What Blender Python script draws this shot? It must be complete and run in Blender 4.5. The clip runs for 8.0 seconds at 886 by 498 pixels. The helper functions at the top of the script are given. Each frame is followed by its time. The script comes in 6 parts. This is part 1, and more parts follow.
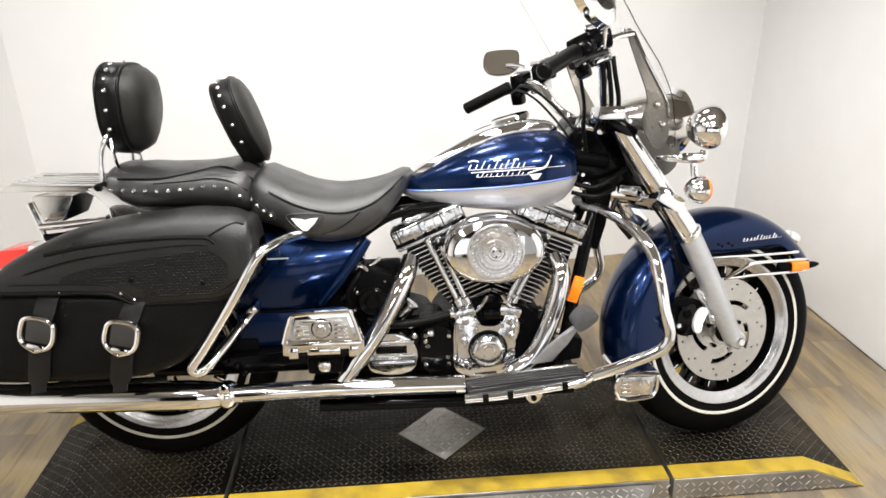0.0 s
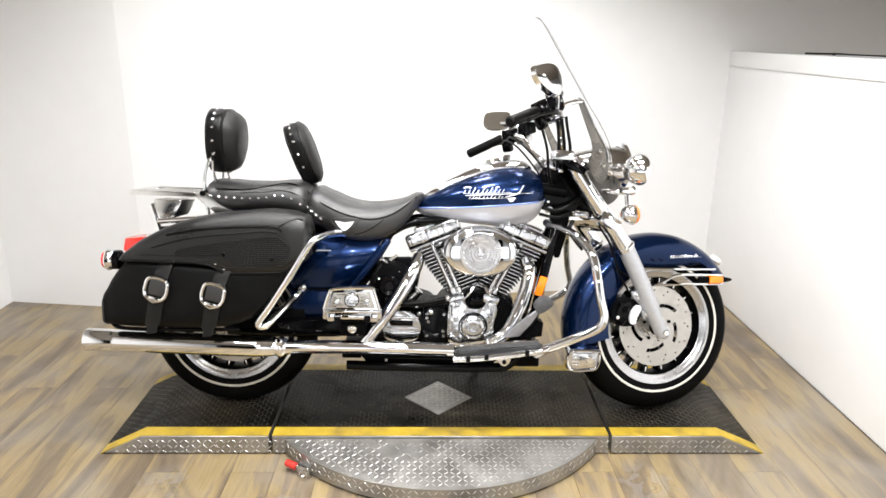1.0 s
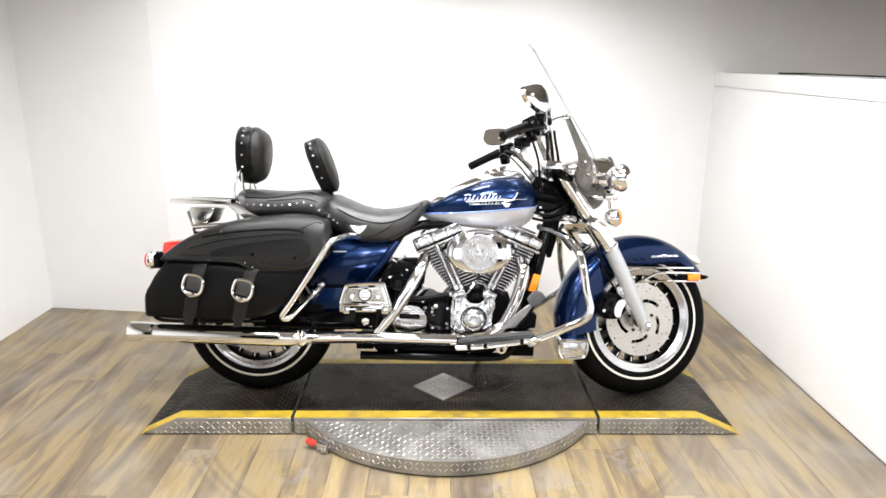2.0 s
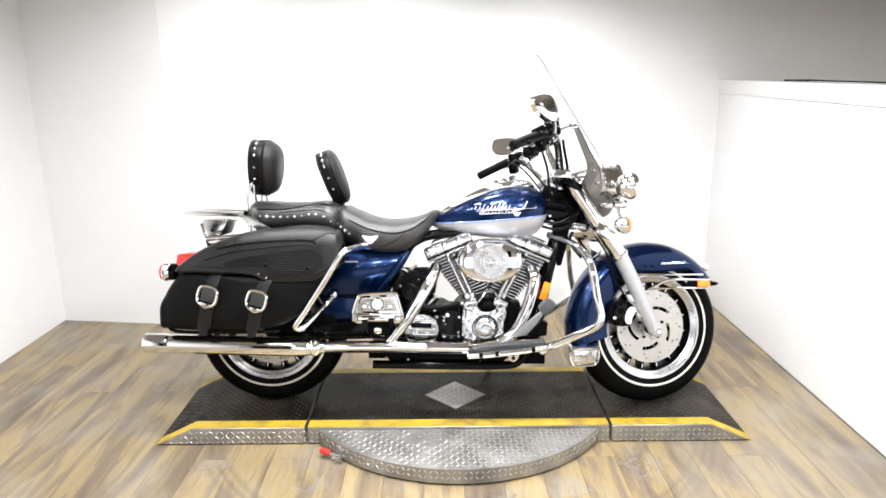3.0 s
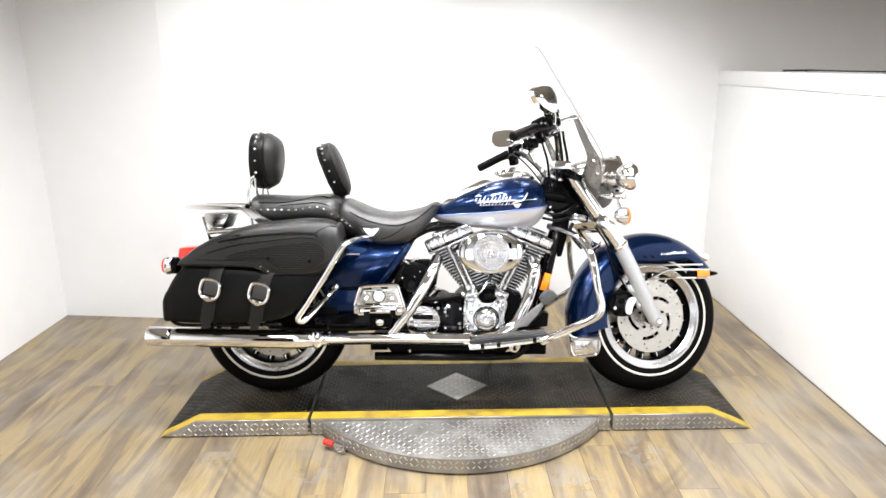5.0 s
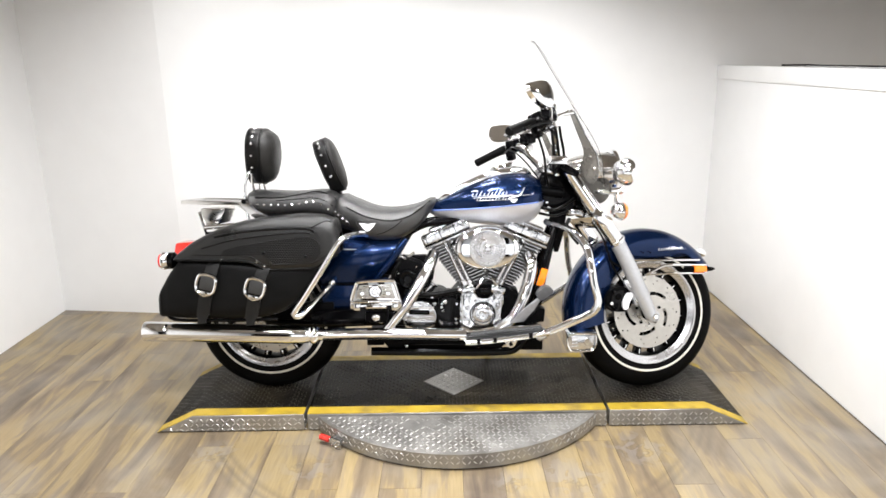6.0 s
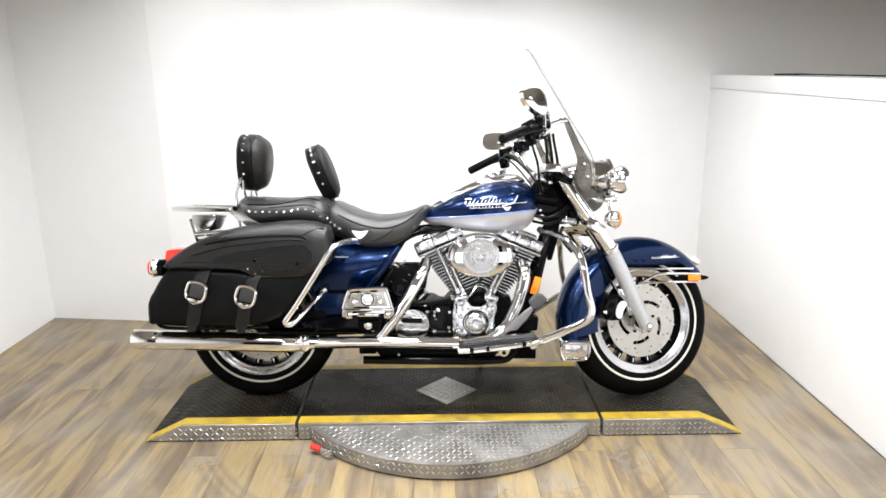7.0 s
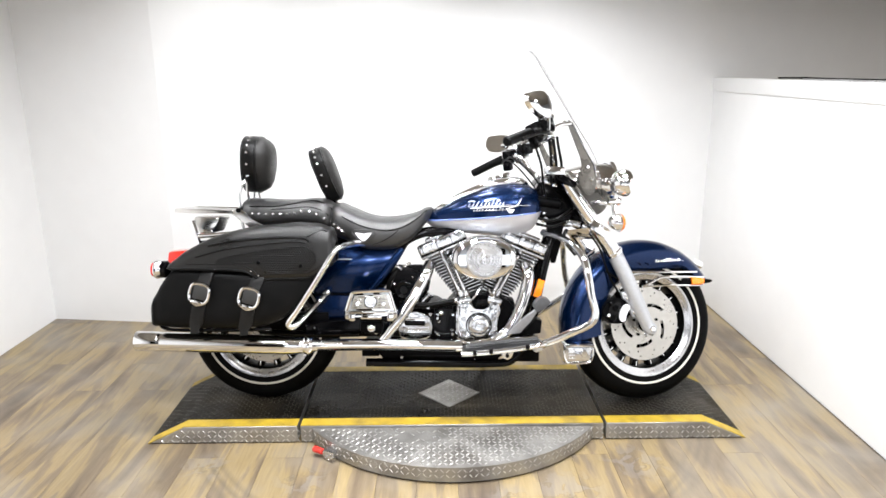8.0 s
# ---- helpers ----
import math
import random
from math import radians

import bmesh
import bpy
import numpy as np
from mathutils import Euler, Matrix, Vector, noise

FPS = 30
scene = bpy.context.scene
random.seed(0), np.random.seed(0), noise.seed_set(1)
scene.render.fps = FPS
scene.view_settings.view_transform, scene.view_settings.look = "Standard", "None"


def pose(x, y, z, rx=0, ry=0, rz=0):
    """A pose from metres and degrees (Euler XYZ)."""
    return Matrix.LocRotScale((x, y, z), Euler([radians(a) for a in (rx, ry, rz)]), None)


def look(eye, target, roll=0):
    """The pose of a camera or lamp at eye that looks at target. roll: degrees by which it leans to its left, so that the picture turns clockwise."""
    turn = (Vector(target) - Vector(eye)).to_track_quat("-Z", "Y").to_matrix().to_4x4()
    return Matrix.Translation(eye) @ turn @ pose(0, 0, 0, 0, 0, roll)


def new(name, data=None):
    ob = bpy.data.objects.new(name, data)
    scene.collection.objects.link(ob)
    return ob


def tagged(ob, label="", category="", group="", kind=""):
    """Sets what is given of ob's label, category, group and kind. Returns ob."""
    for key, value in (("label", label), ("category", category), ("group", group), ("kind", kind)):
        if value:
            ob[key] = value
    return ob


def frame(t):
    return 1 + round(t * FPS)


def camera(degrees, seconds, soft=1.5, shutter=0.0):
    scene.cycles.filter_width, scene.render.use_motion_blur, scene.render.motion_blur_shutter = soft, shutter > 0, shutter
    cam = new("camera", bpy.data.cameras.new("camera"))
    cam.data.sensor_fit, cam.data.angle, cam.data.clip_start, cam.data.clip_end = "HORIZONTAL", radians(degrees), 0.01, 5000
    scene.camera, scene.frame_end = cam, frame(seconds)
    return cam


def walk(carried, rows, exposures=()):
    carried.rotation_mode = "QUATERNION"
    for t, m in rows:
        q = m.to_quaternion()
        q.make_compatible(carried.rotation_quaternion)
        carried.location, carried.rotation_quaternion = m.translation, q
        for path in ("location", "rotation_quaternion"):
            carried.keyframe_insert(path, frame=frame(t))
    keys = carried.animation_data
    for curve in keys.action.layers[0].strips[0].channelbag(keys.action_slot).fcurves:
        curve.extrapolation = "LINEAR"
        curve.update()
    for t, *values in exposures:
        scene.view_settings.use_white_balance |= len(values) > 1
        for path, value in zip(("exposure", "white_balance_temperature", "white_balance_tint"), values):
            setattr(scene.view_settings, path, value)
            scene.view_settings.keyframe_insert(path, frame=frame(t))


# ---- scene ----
cam = camera(65.4, 8.0, 1.6)
PATH = [
    (0, (-0.117, -1.951, 1.451), (0.018, -0.112, 0.677), -0.9),
    (0.5, (-0.037, -2.340, 1.454), (-0.035, -0.450, 0.800), 0.9),
    (1, (-0.057, -2.677, 1.49), (-0.005, -0.767, 0.898), 0.9),
    (1.5, (0.006, -2.92, 1.509), (-0.048, -0.994, 0.972), 0.5),
    (2, (-0.03, -2.994, 1.495), (-0.012, -1.066, 0.965), 0.3),
    (2.2, (-0.059, -3.008, 1.496), (-0.06, -1.078, 0.972), -0.4),
    (3.5, (-0.054, -3.019, 1.505), (-0.047, -1.082, 1.004), -0.4),
    (4, (-0.069, -3.025, 1.507), (-0.062, -1.094, 0.986), -0.4),
    (4.5, (-0.071, -3.032, 1.498), (-0.06, -1.1, 0.981), -0.7),
    (6, (-0.042, -3.028, 1.496), (-0.04, -1.101, 0.961), -0.8),
    (6.5, (-0.047, -3.02, 1.49), (-0.028, -1.09, 0.966), -0.8),
    (7, (-0.038, -3.011, 1.489), (-0.018, -1.077, 0.977), -0.5),
    (7.5, (-0.037, -3.001, 1.493), (-0.016, -1.068, 0.982), -0.7),
    (8, (-0.052, -3.006, 1.491), (-0.032, -1.071, 0.984), -0.3),
]

EXPOSURES = [(0.0, 0.07, 6750, 10), (1.0, 0.30, 6550, 10), (2.0, 0.40, 6500, 10), (3.4, 0.57, 6350, 10), (4.6, 0.57, 6400, 10), (5.9, 0.30, 6500, 10), (7.0, 0.30, 6450, 10), (8.0, 0.42, 6350, 10)]
walk(cam, [(t, look(eye, target, roll)) for t, eye, target, roll in PATH], EXPOSURES)

# ---- world and lights ----
world = bpy.data.worlds.new("shop_dim")
scene.world = world
world.use_nodes = True
world.node_tree.nodes["Background"].inputs[0].default_value = (0.9, 0.95, 1.0, 1)
world.node_tree.nodes["Background"].inputs[1].default_value = 0.12


def area_lamp(x, y, z, sx, sy, watts, colour=(0.99, 0.99, 1.0), rx=0, ry=0, spread=166):
    data = bpy.data.lights.new("light_panel", "AREA")
    data.shape, data.size, data.size_y = "RECTANGLE", sx, sy
    data.energy, data.color = watts, colour
    data.spread = radians(spread)
    ob = new("light_panel", data)
    ob.matrix_world = pose(x, y, z, rx, ry, 0)
    return ob


for lx, share in ((-1.15, 0.54), (-0.25, 0.92), (0.65, 1.12)):
    for ly, watts, wide in ((-3.7, 10, 166), (-1.95, 29, 166), (-0.70, 24, 166), (0.45, 8, 124)):
        area_lamp(lx, ly, 2.36, 0.28, 0.15, watts * share, spread=wide)

# low fill light added on the shop side, unseen behind the camera
area_lamp(0.15, -4.70, 0.80, 3.0, 1.1, 10, rx=90, spread=170)

# unseen lamp added on the far side of the partition to brighten the wall there
area_lamp(3.3, -2.4, 2.36, 0.72, 0.24, 76, (1.0, 0.94, 0.87))

# ---- materials ----


def material(name, colour, rough=0.5, metal=0.0, coat=0.0, grain=0.0, grain_size=60.0, stain=0.0, stain_size=4.0,
             bump=0.0, bump_size=200.0, stain_colour=None, spread=0.0, trans=0.0, ior=1.5, stretch=(1, 1, 1), rough_var=0.0, spec=0.5):
    m = bpy.data.materials.new(name)
    m.use_nodes = True
    nt = m.node_tree
    b = nt.nodes["Principled BSDF"]
    b.inputs["Base Color"].default_value = (*colour, 1)
    b.inputs["Roughness"].default_value = rough
    b.inputs["Metallic"].default_value = metal
    b.inputs["Coat Weight"].default_value = coat
    b.inputs["Coat Roughness"].default_value = 0.03
    b.inputs["Transmission Weight"].default_value = trans
    b.inputs["IOR"].default_value = ior
    b.inputs["Specular IOR Level"].default_value = spec
    if not (grain or stain or bump or spread or rough_var):
        return m
    tex = nt.nodes.new("ShaderNodeTexCoord")
    mapping = nt.nodes.new("ShaderNodeMapping")
    mapping.inputs["Scale"].default_value = stretch
    nt.links.new(tex.outputs["Object"], mapping.inputs[0])

    def noise_node(size, detail=4.0):
        n = nt.nodes.new("ShaderNodeTexNoise")
        n.inputs["Scale"].default_value = size
        n.inputs["Detail"].default_value = detail
        nt.links.new(mapping.outputs[0], n.inputs["Vector"])
        return n.outputs["Fac"]

    def remap(sock, lo, hi, a, c):
        r = nt.nodes.new("ShaderNodeMapRange")
        for i, v in enumerate((lo, hi, a, c)):
            r.inputs[i + 1].default_value = v
        nt.links.new(sock, r.inputs[0])
        return r.outputs[0]

    def mix(kind, fac, a, c):
        x = nt.nodes.new("ShaderNodeMix")
        x.data_type, x.blend_type = "RGBA", kind
        for sock, v in ((x.inputs[0], fac), (x.inputs[6], a), (x.inputs[7], c)):
            if isinstance(v, (float, int)):
                sock.default_value = v
            elif isinstance(v, tuple):
                sock.default_value = (*v, 1)
            else:
                nt.links.new(v, sock)
        return x.outputs[2]

    col = colour
    if spread:
        info = nt.nodes.new("ShaderNodeObjectInfo")
        col = mix("MULTIPLY", 1.0, col, remap(info.outputs["Random"], 0, 1, 1 - spread, 1 + spread))
    if grain:
        col = mix("MULTIPLY", 1.0, col, remap(noise_node(grain_size), 0.3, 0.7, 1 - grain, 1 + grain))
    if stain:
        dark = stain_colour or tuple(c * 0.4 for c in colour)
        col = mix("MIX", remap(noise_node(stain_size, 6.0), 0.48, 0.72, 0.0, stain), col, dark)
    if col is not colour:
        nt.links.new(col, b.inputs["Base Color"])
    if rough_var:
        nt.links.new(remap(noise_node(stain_size * 2.3), 0.3, 0.7, max(0.0, rough - rough_var), rough + rough_var), b.inputs["Roughness"])
    if bump:
        bn = nt.nodes.new("ShaderNodeBump")
        bn.inputs["Strength"].default_value = bump
        bn.inputs["Distance"].default_value = 0.002
        nt.links.new(noise_node(bump_size), bn.inputs["Height"])
        nt.links.new(bn.outputs[0], b.inputs["Normal"])
    return m


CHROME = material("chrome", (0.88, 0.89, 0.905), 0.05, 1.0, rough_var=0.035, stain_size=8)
CHROME_CAST = material("chrome_engine_casting", (0.70, 0.71, 0.73), 0.09, 1.0, rough_var=0.05, stain_size=14, bump=0.55, bump_size=42)
WING_CHROME = material("windshield_bracket_chrome", (0.085, 0.081, 0.074), 0.30, 0.7, rough_var=0.05, stain_size=6)
CHROME_WORN = material("chrome_worn", (0.72, 0.71, 0.69), 0.13, 1.0, grain=0.06, grain_size=30, rough_var=0.06)
ALU = material("brushed_aluminium", (0.55, 0.55, 0.56), 0.24, 0.95, grain=0.08, grain_size=80, rough_var=0.08)
STEEL = material("brake_steel", (0.50, 0.488, 0.462), 0.33, 0.85, grain=0.05, grain_size=40, rough_var=0.08)
FORK_GREY = material("fork_satin_silver", (0.47, 0.48, 0.50), 0.38, 0.55, grain=0.05, grain_size=90)
BLUE = material("deep_blue_pearl_paint", (0.0006, 0.0125, 0.058), 0.25, 0.80, 0.28, grain=0.15, grain_size=900)
SILVER = material("silver_paint", (0.55, 0.56, 0.60), 0.36, 0.45, 1.0, grain=0.05, grain_size=900)
PIN = material("pinstripe_paint", (0.16, 0.24, 0.62), 0.35, 0.1, 0.8)
BLACK_GLOSS = material("black_gloss_paint", (0.0015, 0.0015, 0.0018), 0.16, 0.0, 0.10, grain=0.2, grain_size=40, spec=0.08)
BLACK_SATIN = material("black_crinkle_paint", (0.0018, 0.0018, 0.0020), 0.40, 0.0, grain=0.25, grain_size=60, bump=0.25, bump_size=500, spec=0.04)
LEATHER = material("black_leather", (0.0115, 0.0113, 0.0113), 0.40, 0.0, grain=0.25, grain_size=25, stain=0.35, stain_size=5,
                   stain_colour=(0.018, 0.0175, 0.017), bump=0.35, bump_size=420, rough_var=0.08, spec=0.8)
BAG_LEATHER = material("saddlebag_leather", (0.0018, 0.0018, 0.0019), 0.40, 0.0, grain=0.3, grain_size=18, bump=0.6, bump_size=260, rough_var=0.12, spec=0.15)
LID_LEATHER = material("saddlebag_lid_leather", (0.0024, 0.0023, 0.0022), 0.36, 0.0, grain=0.3, grain_size=12, bump=0.5, bump_size=300, rough_var=0.10, spec=0.55)
PAD_LEATHER = material("backrest_leather", (0.0075, 0.0068, 0.0060), 0.46, 0.0, grain=0.25, grain_size=25, bump=0.35, bump_size=420, rough_var=0.08, spec=0.42)
RUBBER = material("tyre_rubber", (0.0022, 0.0022, 0.0022), 0.55, 0.0, grain=0.2, grain_size=60, bump=0.3, bump_size=260, spec=0.05)
WHITE_RUBBER = material("white_sidewall", (0.60, 0.58, 0.52), 0.55, 0.0, grain=0.08, grain_size=40)
HOSE = material("black_rubber_hose", (0.0022, 0.0022, 0.0022), 0.38, 0.0, grain=0.2, grain_size=70, spec=0.10)
FOOT_RUBBER = material("footboard_rubber", (0.010, 0.010, 0.0105), 0.38, 0.0, grain=0.2, grain_size=40, bump=0.2, bump_size=120, spec=0.3)
PAD_RUBBER = material("grey_pedal_rubber", (0.045, 0.045, 0.047), 0.5, 0.0, grain=0.15, grain_size=50, bump=0.2, bump_size=200)
AMBER = material("amber_lens", (1.0, 0.235, 0.008), 0.18, 0.0, 0.5, grain=0.08, grain_size=200)
RED = material("red_lens", (0.75, 0.02, 0.01), 0.16, 0.0, 0.6)
CLEAR = material("clear_lens", (0.95, 0.95, 0.95), 0.03, 0.0, trans=0.9)
SHIELD = material("windshield_acrylic", (0.99, 0.99, 0.99), 0.0, 0.0, trans=1.0, ior=1.12)
MIRROR = material("mirror_glass", (0.9, 0.9, 0.9), 0.01, 1.0)
WALL = material("white_wall_paint", (0.80, 0.80, 0.795), 0.55, grain=0.012, grain_size=7, stain=0.05, stain_size=1.3,
                stain_colour=(0.72, 0.70, 0.67), bump=0.08, bump_size=90)
# out-of-view ceiling, coloured dark to deepen chrome reflections and dim the wall tops
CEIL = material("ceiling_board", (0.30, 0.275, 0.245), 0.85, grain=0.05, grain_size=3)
# out-of-view walls, tinted blue so the chrome reflects less warmth
SHOP = material("shop_wall_paint", (0.46, 0.49, 0.53), 0.7, grain=0.05, grain_size=3)
TREAD_DARK = material("dark_tread_plate", (0.0055, 0.0046, 0.0032), 0.40, 0.1, grain=0.35, grain_size=9, stain=0.85, stain_size=2.4,
                      stain_colour=(0.030, 0.023, 0.0125), rough_var=0.14, spec=0.10)
TREAD_LUG = material("dark_tread_lug", (0.085, 0.078, 0.067), 0.30, 0.6, grain=0.4, grain_size=6, rough_var=0.12, spec=0.25)
TREAD_ALU = material("bright_tread_plate", (0.33, 0.32, 0.30), 0.40, 0.7, grain=0.2, grain_size=12, stain=0.6, stain_size=5,
                     stain_colour=(0.145, 0.130, 0.110), rough_var=0.12)
INSERT = material("spun_aluminium_insert", (0.66, 0.66, 0.67), 0.27, 0.95, grain=0.08, grain_size=120, rough_var=0.06)
PEDAL_GREY = material("satin_pedal_metal", (0.26, 0.26, 0.27), 0.45, 0.6, grain=0.1, grain_size=60)
TREAD_BRIGHT = material("bright_tread_lug", (0.52, 0.51, 0.49), 0.36, 0.8, grain=0.3, grain_size=20, rough_var=0.1)
BAND_LEATHER = material("backrest_band_leather", (0.0016, 0.0015, 0.0015), 0.34, 0.0, grain=0.3, grain_size=30, bump=0.5, bump_size=120, spec=0.22)
STRAP = material("strap_leather", (0.0065, 0.0064, 0.0063), 0.42, 0.0, grain=0.3, grain_size=30, bump=0.4, bump_size=300, spec=0.3)
YELLOW = material("worn_yellow_paint", (0.38, 0.26, 0.02), 0.5, 0.0, grain=0.16, grain_size=14, stain=0.8, stain_size=9,
                  stain_colour=(0.11, 0.075, 0.025), rough_var=0.1)
# black that paints the shade line below the platform and turntable edges
SHADE_GAP = material("dark_gap", (0.01, 0.01, 0.01), 0.8)
RED_GRIP = material("red_vinyl_grip", (0.55, 0.03, 0.02), 0.4, grain=0.1)
SMOKED = material("smoked_acrylic", (0.40, 0.39, 0.375), 0.03, 0.0, trans=1.0, ior=1.3)
BADGE = material("bright_badge_metal", (0.86, 0.86, 0.88), 0.25, 0.35, 0.3)
RIM_BLACK = material("black_rim_barrel", (0.0015, 0.0015, 0.0015), 0.4, 0.0, grain=0.2, grain_size=30, spec=0.06)


def woven_leather():
    m = material("basket_weave_leather", (0.0024, 0.0024, 0.0025), 0.40, spec=0.3)
    nt = m.node_tree
    b = nt.nodes["Principled BSDF"]
    tex = nt.nodes.new("ShaderNodeTexCoord")
    mp = nt.nodes.new("ShaderNodeMapping")
    mp.inputs["Rotation"].default_value = (radians(90), 0, 0)
    brick = nt.nodes.new("ShaderNodeTexBrick")
    brick.inputs["Scale"].default_value = 52
    brick.inputs["Mortar Size"].default_value = 0.12
    brick.inputs["Mortar Smooth"].default_value = 0.6
    brick.inputs["Brick Width"].default_value = 0.5
    brick.inputs["Row Height"].default_value = 0.36
    bn = nt.nodes.new("ShaderNodeBump")
    bn.inputs["Strength"].default_value = 1.0
    bn.inputs["Distance"].default_value = 0.004
    bn.invert = True
    nt.links.new(tex.outputs["Object"], mp.inputs[0])
    nt.links.new(mp.outputs[0], brick.inputs["Vector"])
    nt.links.new(brick.outputs["Fac"], bn.inputs["Height"])
    nt.links.new(bn.outputs[0], b.inputs["Normal"])
    return m


WOVEN = woven_leather()


def plank_wood():
    """Grey-brown vinyl oak planks: streaks along y, a shift of tone from plank to plank, scuffs and an old circular scrape."""
    m = bpy.data.materials.new("vinyl_oak_plank")
    m.use_nodes = True
    nt = m.node_tree
    b = nt.nodes["Principled BSDF"]
    L = nt.links.new
    geo = nt.nodes.new("ShaderNodeNewGeometry")
    info = nt.nodes.new("ShaderNodeObjectInfo")

    def node(kind, **sockets):
        n = nt.nodes.new(kind)
        for key, v in sockets.items():
            n.inputs[key.replace("_", " ")].default_value = v
        return n

    shift = nt.nodes.new("ShaderNodeVectorMath")
    shift.operation = "SCALE"
    comb = nt.nodes.new("ShaderNodeCombineXYZ")
    for i in range(3):
        L(info.outputs["Random"], comb.inputs[i])
    L(comb.outputs[0], shift.inputs[0])
    shift.inputs["Scale"].default_value = 37.0
    add = nt.nodes.new("ShaderNodeVectorMath")
    L(geo.outputs["Position"], add.inputs[0])
    L(shift.outputs[0], add.inputs[1])

    def streak(scale, sx, sy, detail=5.0, dist=0.6):
        mp = nt.nodes.new("ShaderNodeMapping")
        mp.inputs["Scale"].default_value = (sx, sy, 1)
        L(add.outputs[0], mp.inputs[0])
        n = node("ShaderNodeTexNoise", Scale=scale, Detail=detail, Distortion=dist)
        L(mp.outputs[0], n.inputs["Vector"])
        return n.outputs["Fac"]

    def ramp(sock, stops):
        r = nt.nodes.new("ShaderNodeValToRGB")
        while len(r.color_ramp.elements) < len(stops):
            r.color_ramp.elements.new(0.5)
        for e, (p, c) in zip(r.color_ramp.elements, stops):
            e.position, e.color = p, (*c, 1)
        L(sock, r.inputs[0])
        return r.outputs[0]

    def mix(kind, fac, a, c):
        x = nt.nodes.new("ShaderNodeMix")
        x.data_type, x.blend_type = "RGBA", kind
        for sock, v in ((x.inputs[0], fac), (x.inputs[6], a), (x.inputs[7], c)):
            if isinstance(v, (float, int)):
                sock.default_value = v
            elif isinstance(v, tuple):
                sock.default_value = (*v, 1)
            else:
                L(v, sock)
        return x.outputs[2]

    strips = ramp(streak(2.2, 5.5, 0.85, 5.0, 0.6), [(0.28, (0.098, 0.074, 0.052)), (0.40, (0.150, 0.115, 0.076)), (0.48, (0.185, 0.143, 0.090)), (0.53, (0.245, 0.186, 0.096)), (0.62, (0.252, 0.194, 0.106)), (0.70, (0.176, 0.140, 0.098))])
    broad = ramp(streak(1.1, 2.4, 0.7, 3.0, 0.4), [(0.32, (0.89, 0.87, 0.87)), (0.5, (1.0, 1.0, 1.0)), (0.68, (1.08, 1.08, 1.03))])
    fine = ramp(streak(9.0, 12.0, 0.9, 8.0, 0.3), [(0.25, (0.84, 0.83, 0.81)), (0.75, (1.12, 1.12, 1.12))])
    col = mix("MULTIPLY", 1.0, mix("MULTIPLY", 1.0, strips, broad), fine)
    tone = ramp(info.outputs["Random"], [(0.0, (0.88, 0.87, 0.87)), (0.25, (1.06, 1.05, 1.02)), (0.5, (0.96, 0.96, 0.98)), (0.75, (1.13, 1.12, 1.09)), (1.0, (0.92, 0.90, 0.88))])
    col = mix("MULTIPLY", 1.0, col, tone)
    # old scrape left by the turning ramp ends
    off = nt.nodes.new("ShaderNodeVectorMath")
    off.operation = "SUBTRACT"
    L(geo.outputs["Position"], off.inputs[0])
    off.inputs[1].default_value = (0.01, -0.055, 0.0)
    length = nt.nodes.new("ShaderNodeVectorMath")
    length.operation = "LENGTH"
    L(off.outputs[0], length.inputs[0])
    reach = nt.nodes.new("ShaderNodeMapRange")
    reach.inputs[1].default_value, reach.inputs[2].default_value = 1.04, 1.18
    L(length.outputs["Value"], reach.inputs[0])
    ring = ramp(reach.outputs[0], [(0.0, (0, 0, 0)), (0.16, (0.7, 0.7, 0.7)), (0.28, (0.1, 0.1, 0.1)), (0.42, (0.9, 0.9, 0.9)), (0.52, (0.15, 0.15, 0.15)), (0.66, (0.6, 0.6, 0.6)), (0.85, (0, 0, 0))])
    scuff = node("ShaderNodeTexNoise", Scale=3.4, Detail=8.0)
    L(geo.outputs["Position"], scuff.inputs["Vector"])
    mask = ramp(scuff.outputs["Fac"], [(0.36, (0.08, 0.08, 0.08)), (0.58, (0.62, 0.62, 0.62))])
    both = mix("MULTIPLY", 1.0, ring, mask)
    col = mix("MIX", both, col, (0.075, 0.058, 0.042))
    pale = node("ShaderNodeTexNoise", Scale=1.7, Detail=9.0, Distortion=1.2)
    L(geo.outputs["Position"], pale.inputs["Vector"])
    col = mix("MIX", ramp(pale.outputs["Fac"], [(0.46, (0, 0, 0)), (0.70, (0.55, 0.55, 0.55))]), col, (0.25, 0.228, 0.195))
    flake = node("ShaderNodeTexNoise", Scale=11.0, Detail=4.0, Distortion=1.2)
    L(geo.outputs["Position"], flake.inputs["Vector"])
    chips = ramp(flake.outputs["Fac"], [(0.50, (0, 0, 0)), (0.54, (0.9, 0.9, 0.9))])
    rims = ramp(flake.outputs["Fac"], [(0.485, (0, 0, 0)), (0.50, (1, 1, 1)), (0.515, (0, 0, 0))])
    for place, size in (((0.43, -0.80, 0), 0.16), ((0.72, -0.62, 0), 0.17), ((-0.56, -0.72, 0), 0.13), ((0.20, -0.83, 0), 0.09), ((-0.95, -0.62, 0), 0.12)):
        near = nt.nodes.new("ShaderNodeVectorMath")
        near.operation = "DISTANCE"
        L(geo.outputs["Position"], near.inputs[0])
        near.inputs[1].default_value = place
        spot = nt.nodes.new("ShaderNodeMapRange")
        for i, v in enumerate((size * 0.3, size, 0.45, 0.0)):
            spot.inputs[i + 1].default_value = v
        L(near.outputs["Value"], spot.inputs[0])
        col = mix("MIX", mix("MULTIPLY", 1.0, chips, spot.outputs[0]), col, (0.21, 0.20, 0.19))
